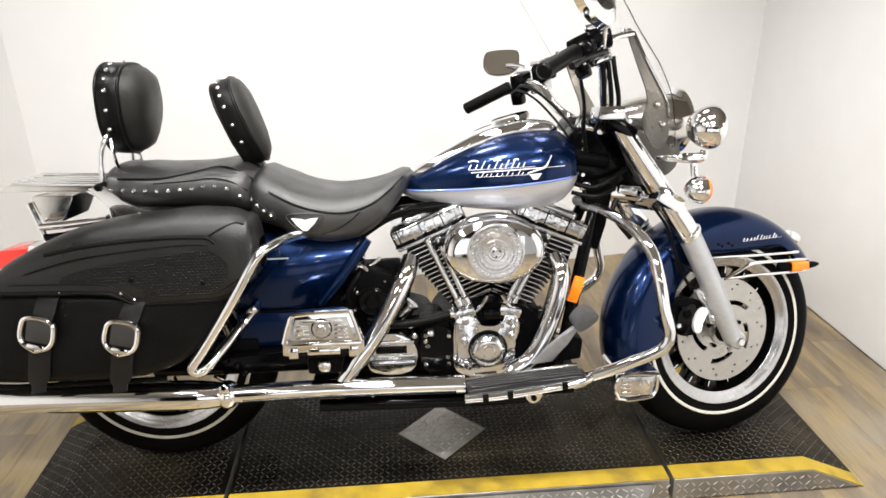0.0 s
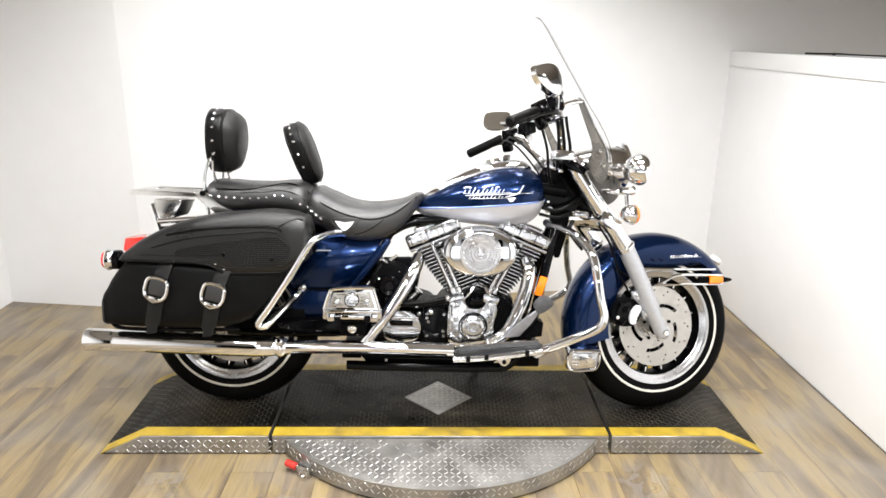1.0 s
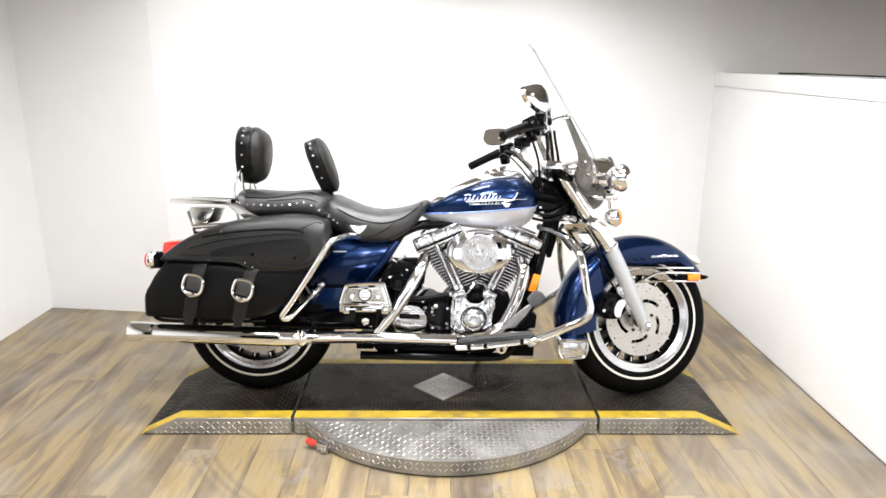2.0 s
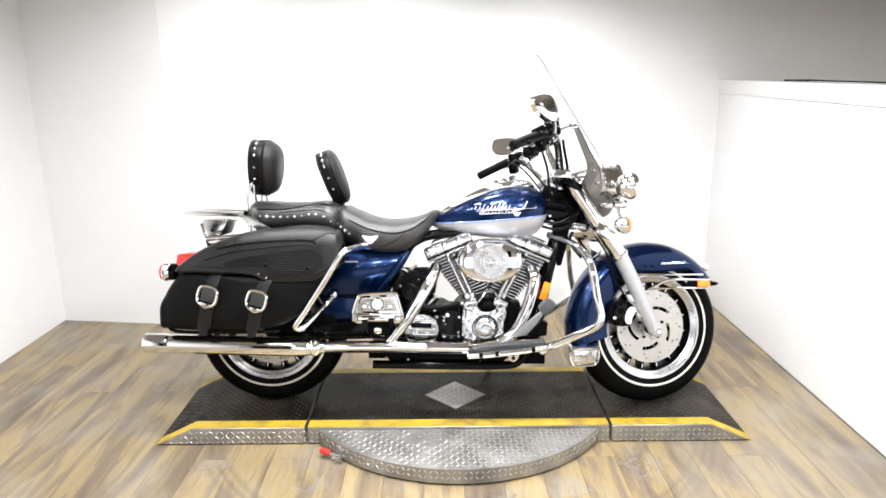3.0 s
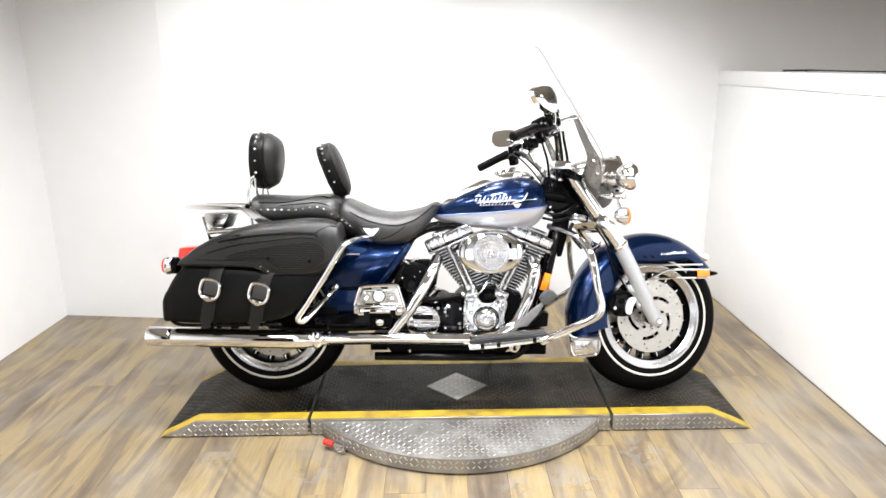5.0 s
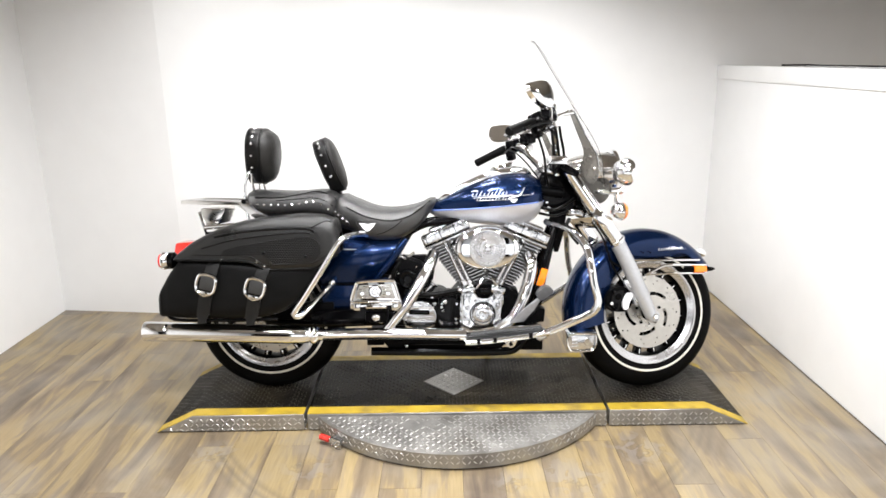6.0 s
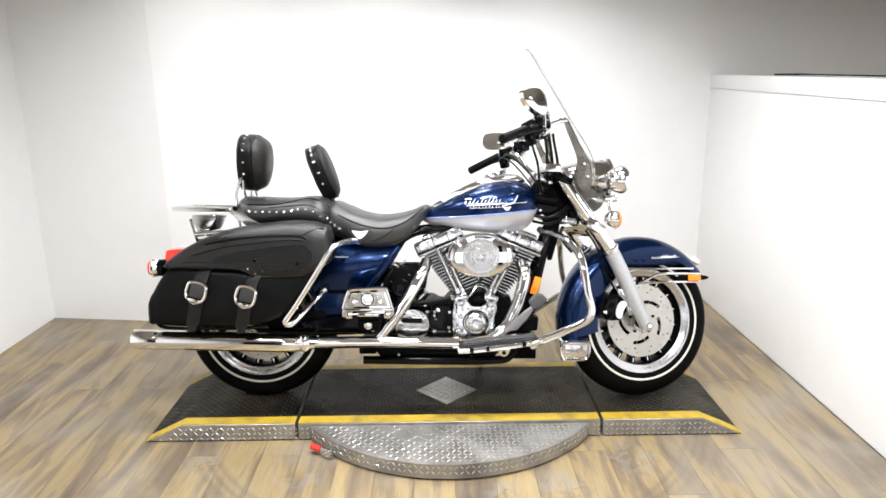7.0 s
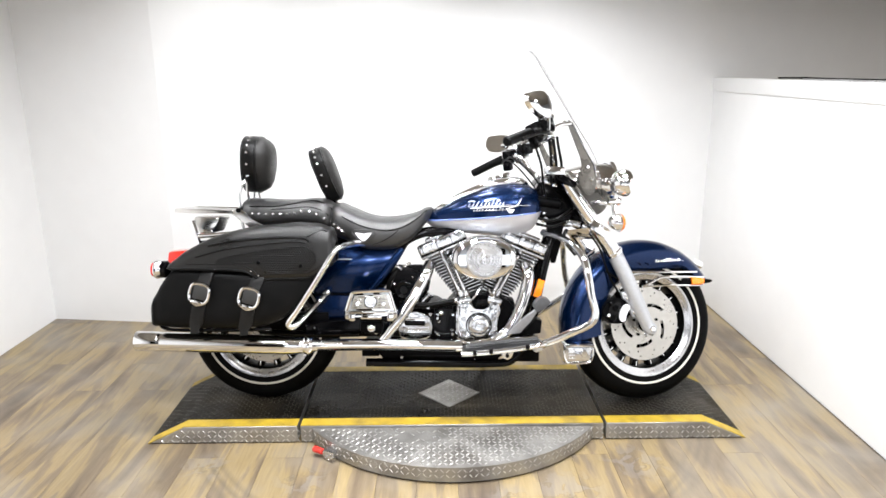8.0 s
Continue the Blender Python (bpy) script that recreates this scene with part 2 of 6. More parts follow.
        col = mix("MIX", mix("MULTIPLY", 1.0, rims, spot.outputs[0]), col, (0.06, 0.055, 0.05))
    L(col, b.inputs["Base Color"])
    r = nt.nodes.new("ShaderNodeMapRange")
    r.inputs[3].default_value, r.inputs[4].default_value = 0.30, 0.52
    L(scuff.outputs["Fac"], r.inputs[0])
    L(r.outputs[0], b.inputs["Roughness"])
    bn = nt.nodes.new("ShaderNodeBump")
    bn.inputs["Strength"].default_value, bn.inputs["Distance"].default_value = 0.25, 0.001
    L(streak(9.0, 14.0, 0.9, 8.0, 0.3), bn.inputs["Height"])
    L(bn.outputs[0], b.inputs["Normal"])
    return m


PLANK = plank_wood()

# ---- mesh tools ----


def finish(bm, name, mat, angle=38.0):
    bmesh.ops.recalc_face_normals(bm, faces=bm.faces)
    lim = radians(angle)
    for f in bm.faces:
        f.smooth = True
    for e in bm.edges:
        if len(e.link_faces) == 2 and e.calc_face_angle(0.0) > lim:
            e.smooth = False
    me = bpy.data.meshes.new(name)
    bm.to_mesh(me)
    bm.free()
    me.materials.append(mat)
    return me


def part(name, bm, mat, parent=None, label="", steer=False):
    """One mesh object under a thing or a part. steer: it turns with the handlebar."""
    if steer:
        bmesh.ops.transform(bm, matrix=STEER, verts=bm.verts)
    ob = new(name, finish(bm, name, mat))
    ob.parent = parent
    if label:
        tagged(ob, label)
    return ob


def box(c, s, bev=0.004, rot=(0, 0, 0), seg=2):
    bm = bmesh.new()
    bmesh.ops.create_cube(bm, size=1.0)
    bmesh.ops.scale(bm, vec=s, verts=bm.verts)
    if bev:
        bmesh.ops.bevel(bm, geom=bm.edges[:], offset=min(bev, min(s) * 0.45), segments=seg, affect="EDGES", profile=0.6)
    bmesh.ops.transform(bm, matrix=pose(*c, *rot), verts=bm.verts)
    return bm


def join(*bms):
    out = bms[0]
    for other in bms[1:]:
        me = bpy.data.meshes.new("tmp")
        other.to_mesh(me)
        other.free()
        out.from_mesh(me)
        bpy.data.meshes.remove(me)
    return out


def prism(outline, y0, y1, bev=0.004, seg=2):
    """A plate with an outline in x and z, from y0 to y1."""
    bm = bmesh.new()
    a = [bm.verts.new((x, y0, z)) for x, z in outline]
    b = [bm.verts.new((x, y1, z)) for x, z in outline]
    n = len(a)
    bm.faces.new(a)
    bm.faces.new(b[::-1])
    for i in range(n):
        bm.faces.new((a[i], b[i], b[(i + 1) % n], a[(i + 1) % n]))
    if bev:
        bmesh.ops.bevel(bm, geom=bm.edges[:], offset=bev, segments=seg, affect="EDGES", profile=0.6, clamp_overlap=True)
    return bm


def spline(pts, k=6, closed=False):
    p = [Vector(q) for q in pts]
    n = len(p)
    out = []
    for i in range(n if closed else n - 1):
        a, b = p[i], p[(i + 1) % n]
        z = p[i - 1] if (closed or i) else a - (b - a)
        d = p[(i + 2) % n] if (closed or i + 2 < n) else b + (b - a)
        for j in range(k):
            t = j / k
            out.append(0.5 * ((2 * a) + (b - z) * t + (2 * z - 5 * a + 4 * b - d) * t * t + (3 * a - z - 3 * b + d) * t ** 3))
    if not closed:
        out.append(p[-1])
    return out


def smooth2(pts, k=5):
    """A closed smooth outline in x and z."""
    return [(v.x, v.z) for v in spline([(x, 0, z) for x, z in pts], k, True)]


def tube(pts, r, n=12, k=6, closed=False, flat=1.0):
    """A round bar along a smooth line. r: one radius, or one for each point."""
    line = spline(pts, k, closed) if k > 1 else [Vector(q) for q in pts]
    m = len(line)
    if isinstance(r, (int, float)):
        rad = [r] * m
    else:
        rad = [float(v) for v in np.interp(np.linspace(0, len(r) - 1, m), range(len(r)), r)]
    bm = bmesh.new()
    rings = []
    up = None
    for i in range(m):
        a = line[i - 1] if (i or closed) else line[0]
        b = line[(i + 1) % m] if (i + 1 < m or closed) else line[-1]
        d = (b - a).normalized()
        if up is None:
            up = Vector((0, 1, 0)) if abs(d.y) < 0.9 else Vector((0, 0, 1))
        up = (up - d * up.dot(d)).normalized()
        side = d.cross(up)
        rings.append([bm.verts.new(line[i] + rad[i] * (math.cos(q) * up * flat + math.sin(q) * side))
                      for q in (2 * math.pi * j / n for j in range(n))])
    for i in range(m if closed else m - 1):
        a, b = rings[i], rings[(i + 1) % m]
        for j in range(n):
            bm.faces.new((a[j], a[(j + 1) % n], b[(j + 1) % n], b[j]))
    if not closed:
        bm.faces.new(rings[0][::-1])
        bm.faces.new(rings[-1])
    return bm


def lathe(profile, origin, axis, n=32, closed=False, squash=None):
    """profile: (radius, way along the axis). squash: (direction, factor) presses the round into an oval."""
    axis = Vector(axis).normalized()
    u = axis.orthogonal().normalized()
    if abs(axis.y) > 0.9:
        u = (Vector((1, 0, 0)) - axis * axis.x).normalized()
    w = axis.cross(u)
    o = Vector(origin)
    bm = bmesh.new()
    rings = []
    for r, h in profile:
        if r < 1e-6:
            rings.append([bm.verts.new(o + axis * h)])
        else:
            rings.append([bm.verts.new(o + axis * h + r * (math.cos(q) * u + math.sin(q) * w)) for q in (2 * math.pi * j / n for j in range(n))])
    pairs = list(zip(rings, rings[1:])) + ([(rings[-1], rings[0])] if closed else [])
    for a, b in pairs:
        for j in range(n):
            k = (j + 1) % n
            if len(a) == 1 and len(b) == 1:
                continue
            if len(a) == 1:
                bm.faces.new((a[0], b[k], b[j]))
            elif len(b) == 1:
                bm.faces.new((a[j], a[k], b[0]))
            else:
                bm.faces.new((a[j], a[k], b[k], b[j]))
    if not closed:
        for ring in (rings[0], rings[-1]):
            if len(ring) > 2:
                bm.faces.new(ring)
    return bm


def rod(a, b, r, n=10, bev=0.25):
    """A short straight round bar with softened ends."""
    a, b = Vector(a), Vector(b)
    h = (b - a).length
    e = min(r * bev, h * 0.3)
    return lathe([(r - e, 0), (r, e), (r, h - e), (r - e, h)], a, b - a, n)


def ball(c, r, n=8, squash=(1, 1, 1)):
    bm = bmesh.new()
    bmesh.ops.create_icosphere(bm, subdivisions=2 if n > 6 else 1, radius=r)
    bmesh.ops.scale(bm, vec=squash, verts=bm.verts)
    bmesh.ops.translate(bm, vec=c, verts=bm.verts)
    return bm


class Hull:
    """A rounded body along x. rows: x, bottom, top, half width; power: 2 is an oval section, more is boxier."""

    def __init__(self, rows, power=2.6, yc=0.0):
        self.r = np.array(rows, float)
        self.p, self.yc = power, yc
        x = self.r[:, 0]
        self.slope = np.gradient(self.r[:, 1:], x, axis=0)

    def sec(self, x):
        X = self.r[:, 0]
        i = int(np.clip(np.searchsorted(X, x) - 1, 0, len(X) - 2))
        h = X[i + 1] - X[i]
        t = (x - X[i]) / h
        a, b, c, d = 2 * t ** 3 - 3 * t ** 2 + 1, t ** 3 - 2 * t ** 2 + t, -2 * t ** 3 + 3 * t ** 2, t ** 3 - t ** 2
        return a * self.r[i, 1:] + b * h * self.slope[i] + c * self.r[i + 1, 1:] + d * h * self.slope[i + 1]

    def y(self, x, z, sgn=-1, off=0.0):
        zb, zt, w = self.sec(x)
        k = min(1.0, abs((z - (zb + zt) / 2) / max(1e-6, (zt - zb) / 2)))
        return self.yc + sgn * (w * (1 - k ** self.p) ** (1 / self.p) + off)

    def at(self, x, z, off=0.0, sgn=-1):
        return (x, self.y(x, z, sgn, off), z)

    def point(self, x, q):
        zb, zt, w = self.sec(x)
        s, c = math.sin(q), math.cos(q)
        e = 2 / self.p
        return Vector((x, self.yc + w * math.copysign(abs(c) ** e, c), (zb + zt) / 2 + (zt - zb) / 2 * math.copysign(abs(s) ** e, s)))

    def split(self, x, z):
        zb, zt, w = self.sec(x)
        k = max(-1.0, min(1.0, (z - (zb + zt) / 2) / ((zt - zb) / 2)))
        return math.asin(math.copysign(abs(k) ** (self.p / 2), k))

    def mesh(self, nx=28, na=28, lo=None, hi=None):
        """lo, hi: heights as functions of x that cut the body (the part above lo, or below hi)."""
        bm = bmesh.new()
        rows = []
        x0, x1 = self.r[0, 0], self.r[-1, 0]
        for i in range(nx + 1):
            x = x0 + (x1 - x0) * (0.5 - 0.5 * math.cos(math.pi * i / nx))
            if lo:
                a = self.split(x, lo(x))
                angles = [a + (math.pi - 2 * a) * j / na for j in range(na + 1)]
            elif hi:
                a = self.split(x, hi(x))
                angles = [a - (math.pi + 2 * a) * j / na for j in range(na + 1)]
            else:
                angles = [2 * math.pi * j / na for j in range(na)]
            rows.append([bm.verts.new(self.point(x, q)) for q in angles])
        ring = not (lo or hi)
        n = len(rows[0])
        for a, b in zip(rows, rows[1:]):
            for j in range(n if ring else n - 1):
                bm.faces.new((a[j], a[(j + 1) % n], b[(j + 1) % n], b[j]))
        if ring:
            bm.faces.new(rows[0])
            bm.faces.new(rows[-1][::-1])
        return bm

    def patch(self, x0, x1, zlo, zhi, off=0.003, nx=16, nz=8, sgn=-1):
        """A thin raised panel on the side; zlo and zhi are functions of the way along (0 to 1)."""
        bm = bmesh.new()
        g = []
        for i in range(nx + 1):
            t = i / nx
            x = x0 + (x1 - x0) * t
            a, b = zlo(t), zhi(t)
            g.append([bm.verts.new(self.at(x, a + (b - a) * j / nz, off, sgn)) for j in range(nz + 1)])
        for i in range(nx):
            for j in range(nz):
                bm.faces.new((g[i][j], g[i + 1][j], g[i + 1][j + 1], g[i][j + 1]))
        rim = [g[i][0] for i in range(nx + 1)] + [g[nx][j] for j in range(1, nz + 1)] + [g[i][nz] for i in range(nx - 1, -1, -1)] + [g[0][j] for j in range(nz - 1, 0, -1)]
        low = [bm.verts.new(self.at(v.co.x, v.co.z, -0.004, sgn)) for v in rim]
        m = len(rim)
        for i in range(m):
            bm.faces.new((rim[i], rim[(i + 1) % m], low[(i + 1) % m], low[i]))
        return bm


def plain(name, bm, mat, label="", category="", group="", kind="structure", parent=None):
    ob = new(name, finish(bm, name, mat))
    ob.parent = parent
    return tagged(ob, label, category, group, kind)


def empty(name, label, category, m=None, group=""):
    ob = new(name)
    ob.empty_display_size = 0.1
    if m is not None:
        ob.matrix_world = m
    return tagged(ob, label, category, group)


# ---- the booth and the shop round it ----
BACK, LEFT, RIGHT = 1.42, -2.41, 1.70
FRONT, FAR_RIGHT, HIGH = -4.8, 4.6, 2.40
ft = plain("floor", box(((LEFT + FAR_RIGHT) / 2, (FRONT + BACK) / 2, -0.06), (FAR_RIGHT - LEFT + 0.4, BACK - FRONT + 1.4, 0.10), 0), PLANK,
           "grey-brown wood-look vinyl plank floor with scuffs", "floor")


def wall_run(name, a, b, label, thick=0.12):
    """An upright wall whose face runs from a to b on the plan."""
    bm = bmesh.new()
    ring = [(*a, 0), (*b, 0), (b[0], b[1] + thick, 0), (a[0], a[1] + thick, 0)]
    low = [bm.verts.new(p) for p in ring]
    high = [bm.verts.new((x, y, HIGH)) for x, y, _ in ring]
    bm.faces.new(low)
    bm.faces.new(high)
    for k in range(4):
        bm.faces.new((low[k], low[(k + 1) % 4], high[(k + 1) % 4], high[k]))
    return plain(name, bm, WALL, label, "wall")


SEAM = (-1.60, 0.955)
wall_run("wall_back", SEAM, (FAR_RIGHT, 1.415 + 0.139 * (FAR_RIGHT - RIGHT)), "plain white painted back wall of the booth")
wall_run("wall_back_left", (LEFT, 1.053), SEAM, "white back wall panel meeting the back wall at a seam")
plain("wall_left", box((LEFT - 0.06, (FRONT + BACK) / 2, HIGH / 2), (0.12, BACK - FRONT + 0.24, HIGH), 0), WALL, "plain white painted side wall", "wall")
PART_TOP = 1.345
plain("wall_right", box((RIGHT + 0.05, (BACK - 3.4) / 2, PART_TOP / 2), (0.10, BACK + 3.4, PART_TOP), 0.002), WALL, "low white painted partition wall", "wall")
plain("trim", box((RIGHT + 0.047, (BACK - 3.402) / 2, PART_TOP + 0.041), (0.112, BACK + 3.402, 0.082), 0.004), WALL, "white cap board along the top of the partition", "trim")
plain("wall_front", box(((LEFT + FAR_RIGHT) / 2, FRONT - 0.06, HIGH / 2), (FAR_RIGHT - LEFT + 0.24, 0.12, HIGH), 0), SHOP, "unseen blue-grey shop wall, toned to cool the chrome reflections", "wall")
plain("wall_far_right", box((FAR_RIGHT + 0.06, (FRONT + BACK) / 2, HIGH / 2), (0.12, BACK - FRONT + 1.24, HIGH), 0), SHOP, "unseen blue-grey shop wall, toned to cool the chrome reflections", "wall")
plain("ceiling", box(((LEFT + FAR_RIGHT) / 2, (FRONT + BACK) / 2, HIGH + 0.06), (FAR_RIGHT - LEFT + 0.24, BACK - FRONT + 1.24, 0.12), 0), CEIL, "plain grey-tan ceiling out of view, toned dark for the reflections", "ceiling")

# unseen black panels added behind the camera to put dark bands in the chrome
for k, (dx, dw) in enumerate(((-1.75, 0.85), (-0.35, 0.5), (0.95, 0.9), (3.0, 1.6))):
    plain(f"door_{k + 1}", box((dx, FRONT + 0.02, 1.03), (dw, 0.04, 2.06), 0.006), BLACK_SATIN, "dark closed door in the shop wall", "door")
rail = empty("cable_rail", "black cable and bright metal strip lying on the partition", "cable")
part("cable", tube([(RIGHT + 0.06, 0.72, 1.433), (RIGHT + 0.055, 0.45, 1.436), (RIGHT + 0.06, 0.2, 1.435), (RIGHT + 0.05, -0.5, 1.436), (RIGHT + 0.06, -1.6, 1.435)], 0.0045, 8), HOSE, rail)
part("metal_strip", box((RIGHT + 0.03, -0.35, 1.431), (0.02, 1.5, 0.008), 0.002), ALU, rail)
part("plug", box((RIGHT + 0.055, 0.44, 1.435), (0.02, 0.06, 0.012), 0.004), BLACK_SATIN, rail)

# ---- the turntable platform ----
PZ, PY0, PY1 = 0.076, -0.45, 0.125
STRIP = 0.06


def lugs(name, inside, z, size, pitch, mat, parent, height=0.0016, xr=(-1, 1), yr=(-1, 1), zf=None, vertical=None):
    """The raised diamond tread: small bars, turned by turns one way and the other, joined in one mesh."""
    rng = random.Random(name + parent.name)
    vs, fs = [], []
    nx, ny = int((xr[1] - xr[0]) / pitch), int((yr[1] - yr[0]) / pitch)
    for i in range(nx + 1):
        for j in range(ny + 1):
            x, y = xr[0] + (i + 0.5) * pitch, yr[0] + (j + 0.5) * pitch
            if not inside(x, y):
                continue
            a = radians(45 if (i + j) % 2 else -45)
            ca, sa = math.cos(a), math.sin(a)
            l, w = size * 0.5 * rng.uniform(0.9, 1.1), size * 0.115
            h = height * rng.uniform(0.7, 1.1)
            base = len(vs)
            for px, py, pz in ((-l, 0, 0), (0, -w, 0), (l, 0, 0), (0, w, 0), (-l * 0.5, 0, h), (l * 0.5, 0, h)):
                qx, qy = x + px * ca - py * sa, y + px * sa + py * ca
                if vertical:
                    vs.append(vertical(qx, qy, pz))
                else:
                    vs.append((qx, qy, (zf(qx) if zf else z) + pz))
            for f in ((0, 1, 5, 4), (1, 2, 5), (2, 3, 4, 5), (3, 0, 4)):
                fs.append(tuple(base + q for q in f))
    me = bpy.data.meshes.new(name)
    me.from_pydata(vs, [], fs)
    me.update()
    me.materials.append(mat)
    ob = new(name, me)
    ob.parent = parent
    return tagged(ob, kind="stuff")


def ramp_height(x):
    if x < -1.088:
        return max(0.0, PZ * (x + 1.244) / 0.156)
    if x > 1.055:
        return max(0.0, PZ * (1.225 - x) / 0.17)
    return PZ


def deck(label, x0, x1, crest=None):
    """One section of the platform: bright side faces, dark deck, yellow edge strips."""
    thing = empty("platform_section", label, "platform", group="sections of the motorcycle platform")
    xs = sorted({x0, x1, *( [crest] if crest else [])})
    outline = [(x0 + 0.0145 * (ramp_height(x0) < 0.001), 0.005), (x1 - 0.0145 * (ramp_height(x1) < 0.001), 0.005)] + [(x, ramp_height(x)) for x in reversed(xs) if ramp_height(x) > 0.001]
    part("side_plate", prism(outline, PY0, PY1, 0.0015, 1), TREAD_ALU, thing, "bright aluminium tread plate side")

    # black strip painted as the shade under the raised side plates
    part("foot_strip", box(((x0 + x1) / 2, (PY0 + PY1) / 2, 0.0024), (x1 - x0 - 0.03, PY1 - PY0 - 0.012, 0.0048), 0), SHADE_GAP, thing)

    def sheet(ya, yb, lift, name, mat, note=""):
        bm = bmesh.new()
        top = [[bm.verts.new((x, y, ramp_height(x) + lift)) for y in (ya, yb)] for x in xs]
        low = [[bm.verts.new((x, y, ramp_height(x) + 0.0002)) for y in (ya, yb)] for x in xs]
        for a, b in zip(top, top[1:]):
            bm.faces.new((a[0], b[0], b[1], a[1]))
        for k in (0, 1):
            for i in range(len(xs) - 1):
                bm.faces.new((low[i][k], low[i + 1][k], top[i + 1][k], top[i][k]))
        for i in (0, -1):
            bm.faces.new((low[i][0], low[i][1], top[i][1], top[i][0]))
        return part(name, bm, mat, thing, note)

    sheet(PY0 + STRIP, PY1 - STRIP + 0.005, 0.0022, "deck_plate", TREAD_DARK, "dark worn tread plate deck")
    sheet(PY0 + 0.002, PY0 + STRIP - 0.001, 0.0026, "edge_strip", YELLOW, "worn yellow painted edge strip")
    sheet(PY1 - STRIP + 0.006, PY1 - 0.001, 0.0026, "edge_strip", YELLOW, "worn yellow painted edge strip")
    return thing


left_deck = deck("sloping dark tread plate platform section under the rear wheel", -1.244, -0.627, -1.088)
mid_deck = deck("long dark tread plate platform section with yellow edges", -0.613, 0.630)
right_deck = deck("sloping dark tread plate platform section under the front wheel", 0.644, 1.225, 1.055)
DIA = [(-0.136, -0.172), (0.0, -0.305), (0.139, -0.172), (0.002, -0.035)]


def in_dia(x, y, grow=1.06):
    return abs(x - 0.001) / 0.138 + abs(y + 0.171) / 0.134 < grow


for thing, a, b in ((left_deck, -1.235, -0.632), (mid_deck, -0.608, 0.625), (right_deck, 0.649, 1.216)):
    lugs("raised_tread", lambda x, y, a=a, b=b: a + 0.008 < x < b - 0.008 and not in_dia(x, y), PZ, 0.020, 0.0165, TREAD_LUG, thing, 0.0016,
         (a, b), (PY0 + STRIP + 0.004, PY1 - STRIP - 0.002), zf=lambda x: ramp_height(x) + 0.0022)
    lugs("raised_tread", lambda x, y: 0.006 < y < ramp_height(x) - 0.012, 0, 0.0215, 0.0215, TREAD_BRIGHT, thing, 0.0020, (a, b), (0.0, PZ),
         vertical=lambda x, y, h: (x, PY0 - h, y))

dia = bmesh.new()
lo = [dia.verts.new((x, y, PZ + 0.002)) for x, y in DIA]
hi = [dia.verts.new((x, y, PZ + 0.0065)) for x, y in DIA]
dia.faces.new(hi)
for i in range(4):
    dia.faces.new((lo[i], lo[(i + 1) % 4], hi[(i + 1) % 4], hi[i]))
bmesh.ops.bevel(dia, geom=[e for e in dia.edges if all(v in hi for v in e.verts)], offset=0.0015, segments=1, affect="EDGES")
diamond = part("diamond_plate", dia, TREAD_ALU, mid_deck, "bright diamond-shaped tread plate cover")
lugs("raised_tread", lambda x, y: in_dia(x, y, 0.90), PZ + 0.0065, 0.024, 0.021, TREAD_BRIGHT, diamond, 0.0018, (-0.14, 0.14), (-0.31, -0.03))

# the round base below the middle section
TT_C, TT_R, TT_Z = (0.01, -0.055), 0.700, 0.068
base = empty("turntable_base", "round bright tread plate turntable base on the floor", "turntable")


def half_disc(r, z0, z1):
    a0 = math.asin((TT_C[1] - PY0 + 0.003) / r)
    bm = bmesh.new()
    n = 64
    ring = []
    for i in range(n + 1):
        q = math.pi + a0 + (math.pi - 2 * a0) * i / n
        ring.append((TT_C[0] + r * math.cos(q), TT_C[1] + r * math.sin(q)))
    top = [bm.verts.new((*p, z1)) for p in ring]
    low = [bm.verts.new((*p, z0)) for p in ring]
    bm.faces.new(top)
    bm.faces.new(low[::-1])
    for i in range(n + 1):
        j = (i + 1) % (n + 1)
        bm.faces.new((low[i], low[j], top[j], top[i]))
    bmesh.ops.bevel(bm, geom=[e for e in bm.edges if all(v in top for v in e.verts)], offset=0.002, segments=2, affect="EDGES")
    return bm


part("disc_plate", half_disc(TT_R, 0.009, TT_Z), TREAD_ALU, base, "bright worn aluminium tread plate disc")
# black ring painted as the shade line under the disc
part("foot_ring", half_disc(TT_R - 0.010, 0.0, 0.009), SHADE_GAP, base)


def on_disc(x, y):
    if math.hypot(x - TT_C[0], y - TT_C[1]) > TT_R - 0.016 or y > PY0 - 0.012:
        return False
    return not (-0.30 < x < 0.02 and y > -0.58 and noise.noise((x * 60, y * 60, 0)) > 0.25 - 0.6 * max(0.0, 1 - math.hypot((x + 0.14) / 0.16, (y + 0.5) / 0.09)))


lugs("raised_tread", on_disc, TT_Z, 0.0235, 0.0215, TREAD_BRIGHT, base, 0.0024, (-0.7, 0.72), (-0.76, PY0))
lugs("raised_tread", lambda u, v: 0.014 < v < TT_Z - 0.01, 0, 0.0215, 0.0215, TREAD_BRIGHT, base, 0.0020, (-0.66, 0.66), (0.0, TT_Z),
     vertical=lambda u, v, h: (TT_C[0] + (TT_R + h) * math.sin(u / TT_R), TT_C[1] - (TT_R + h) * math.cos(u / TT_R), v))

pin = empty("latch_handle", "red-handled metal latch pin beside the turntable base", "latch")
part("grip", rod((-0.545, -0.545, 0.030), (-0.505, -0.567, 0.028), 0.013, 12), RED_GRIP, pin, "red vinyl grip")
part("bracket", box((-0.47, -0.575, 0.022), (0.05, 0.038, 0.04), 0.004, (0, 0, -30)), ALU, pin)
part("bolt", rod((-0.505, -0.567, 0.028), (-0.44, -0.585, 0.026), 0.007, 10), CHROME_WORN, pin)
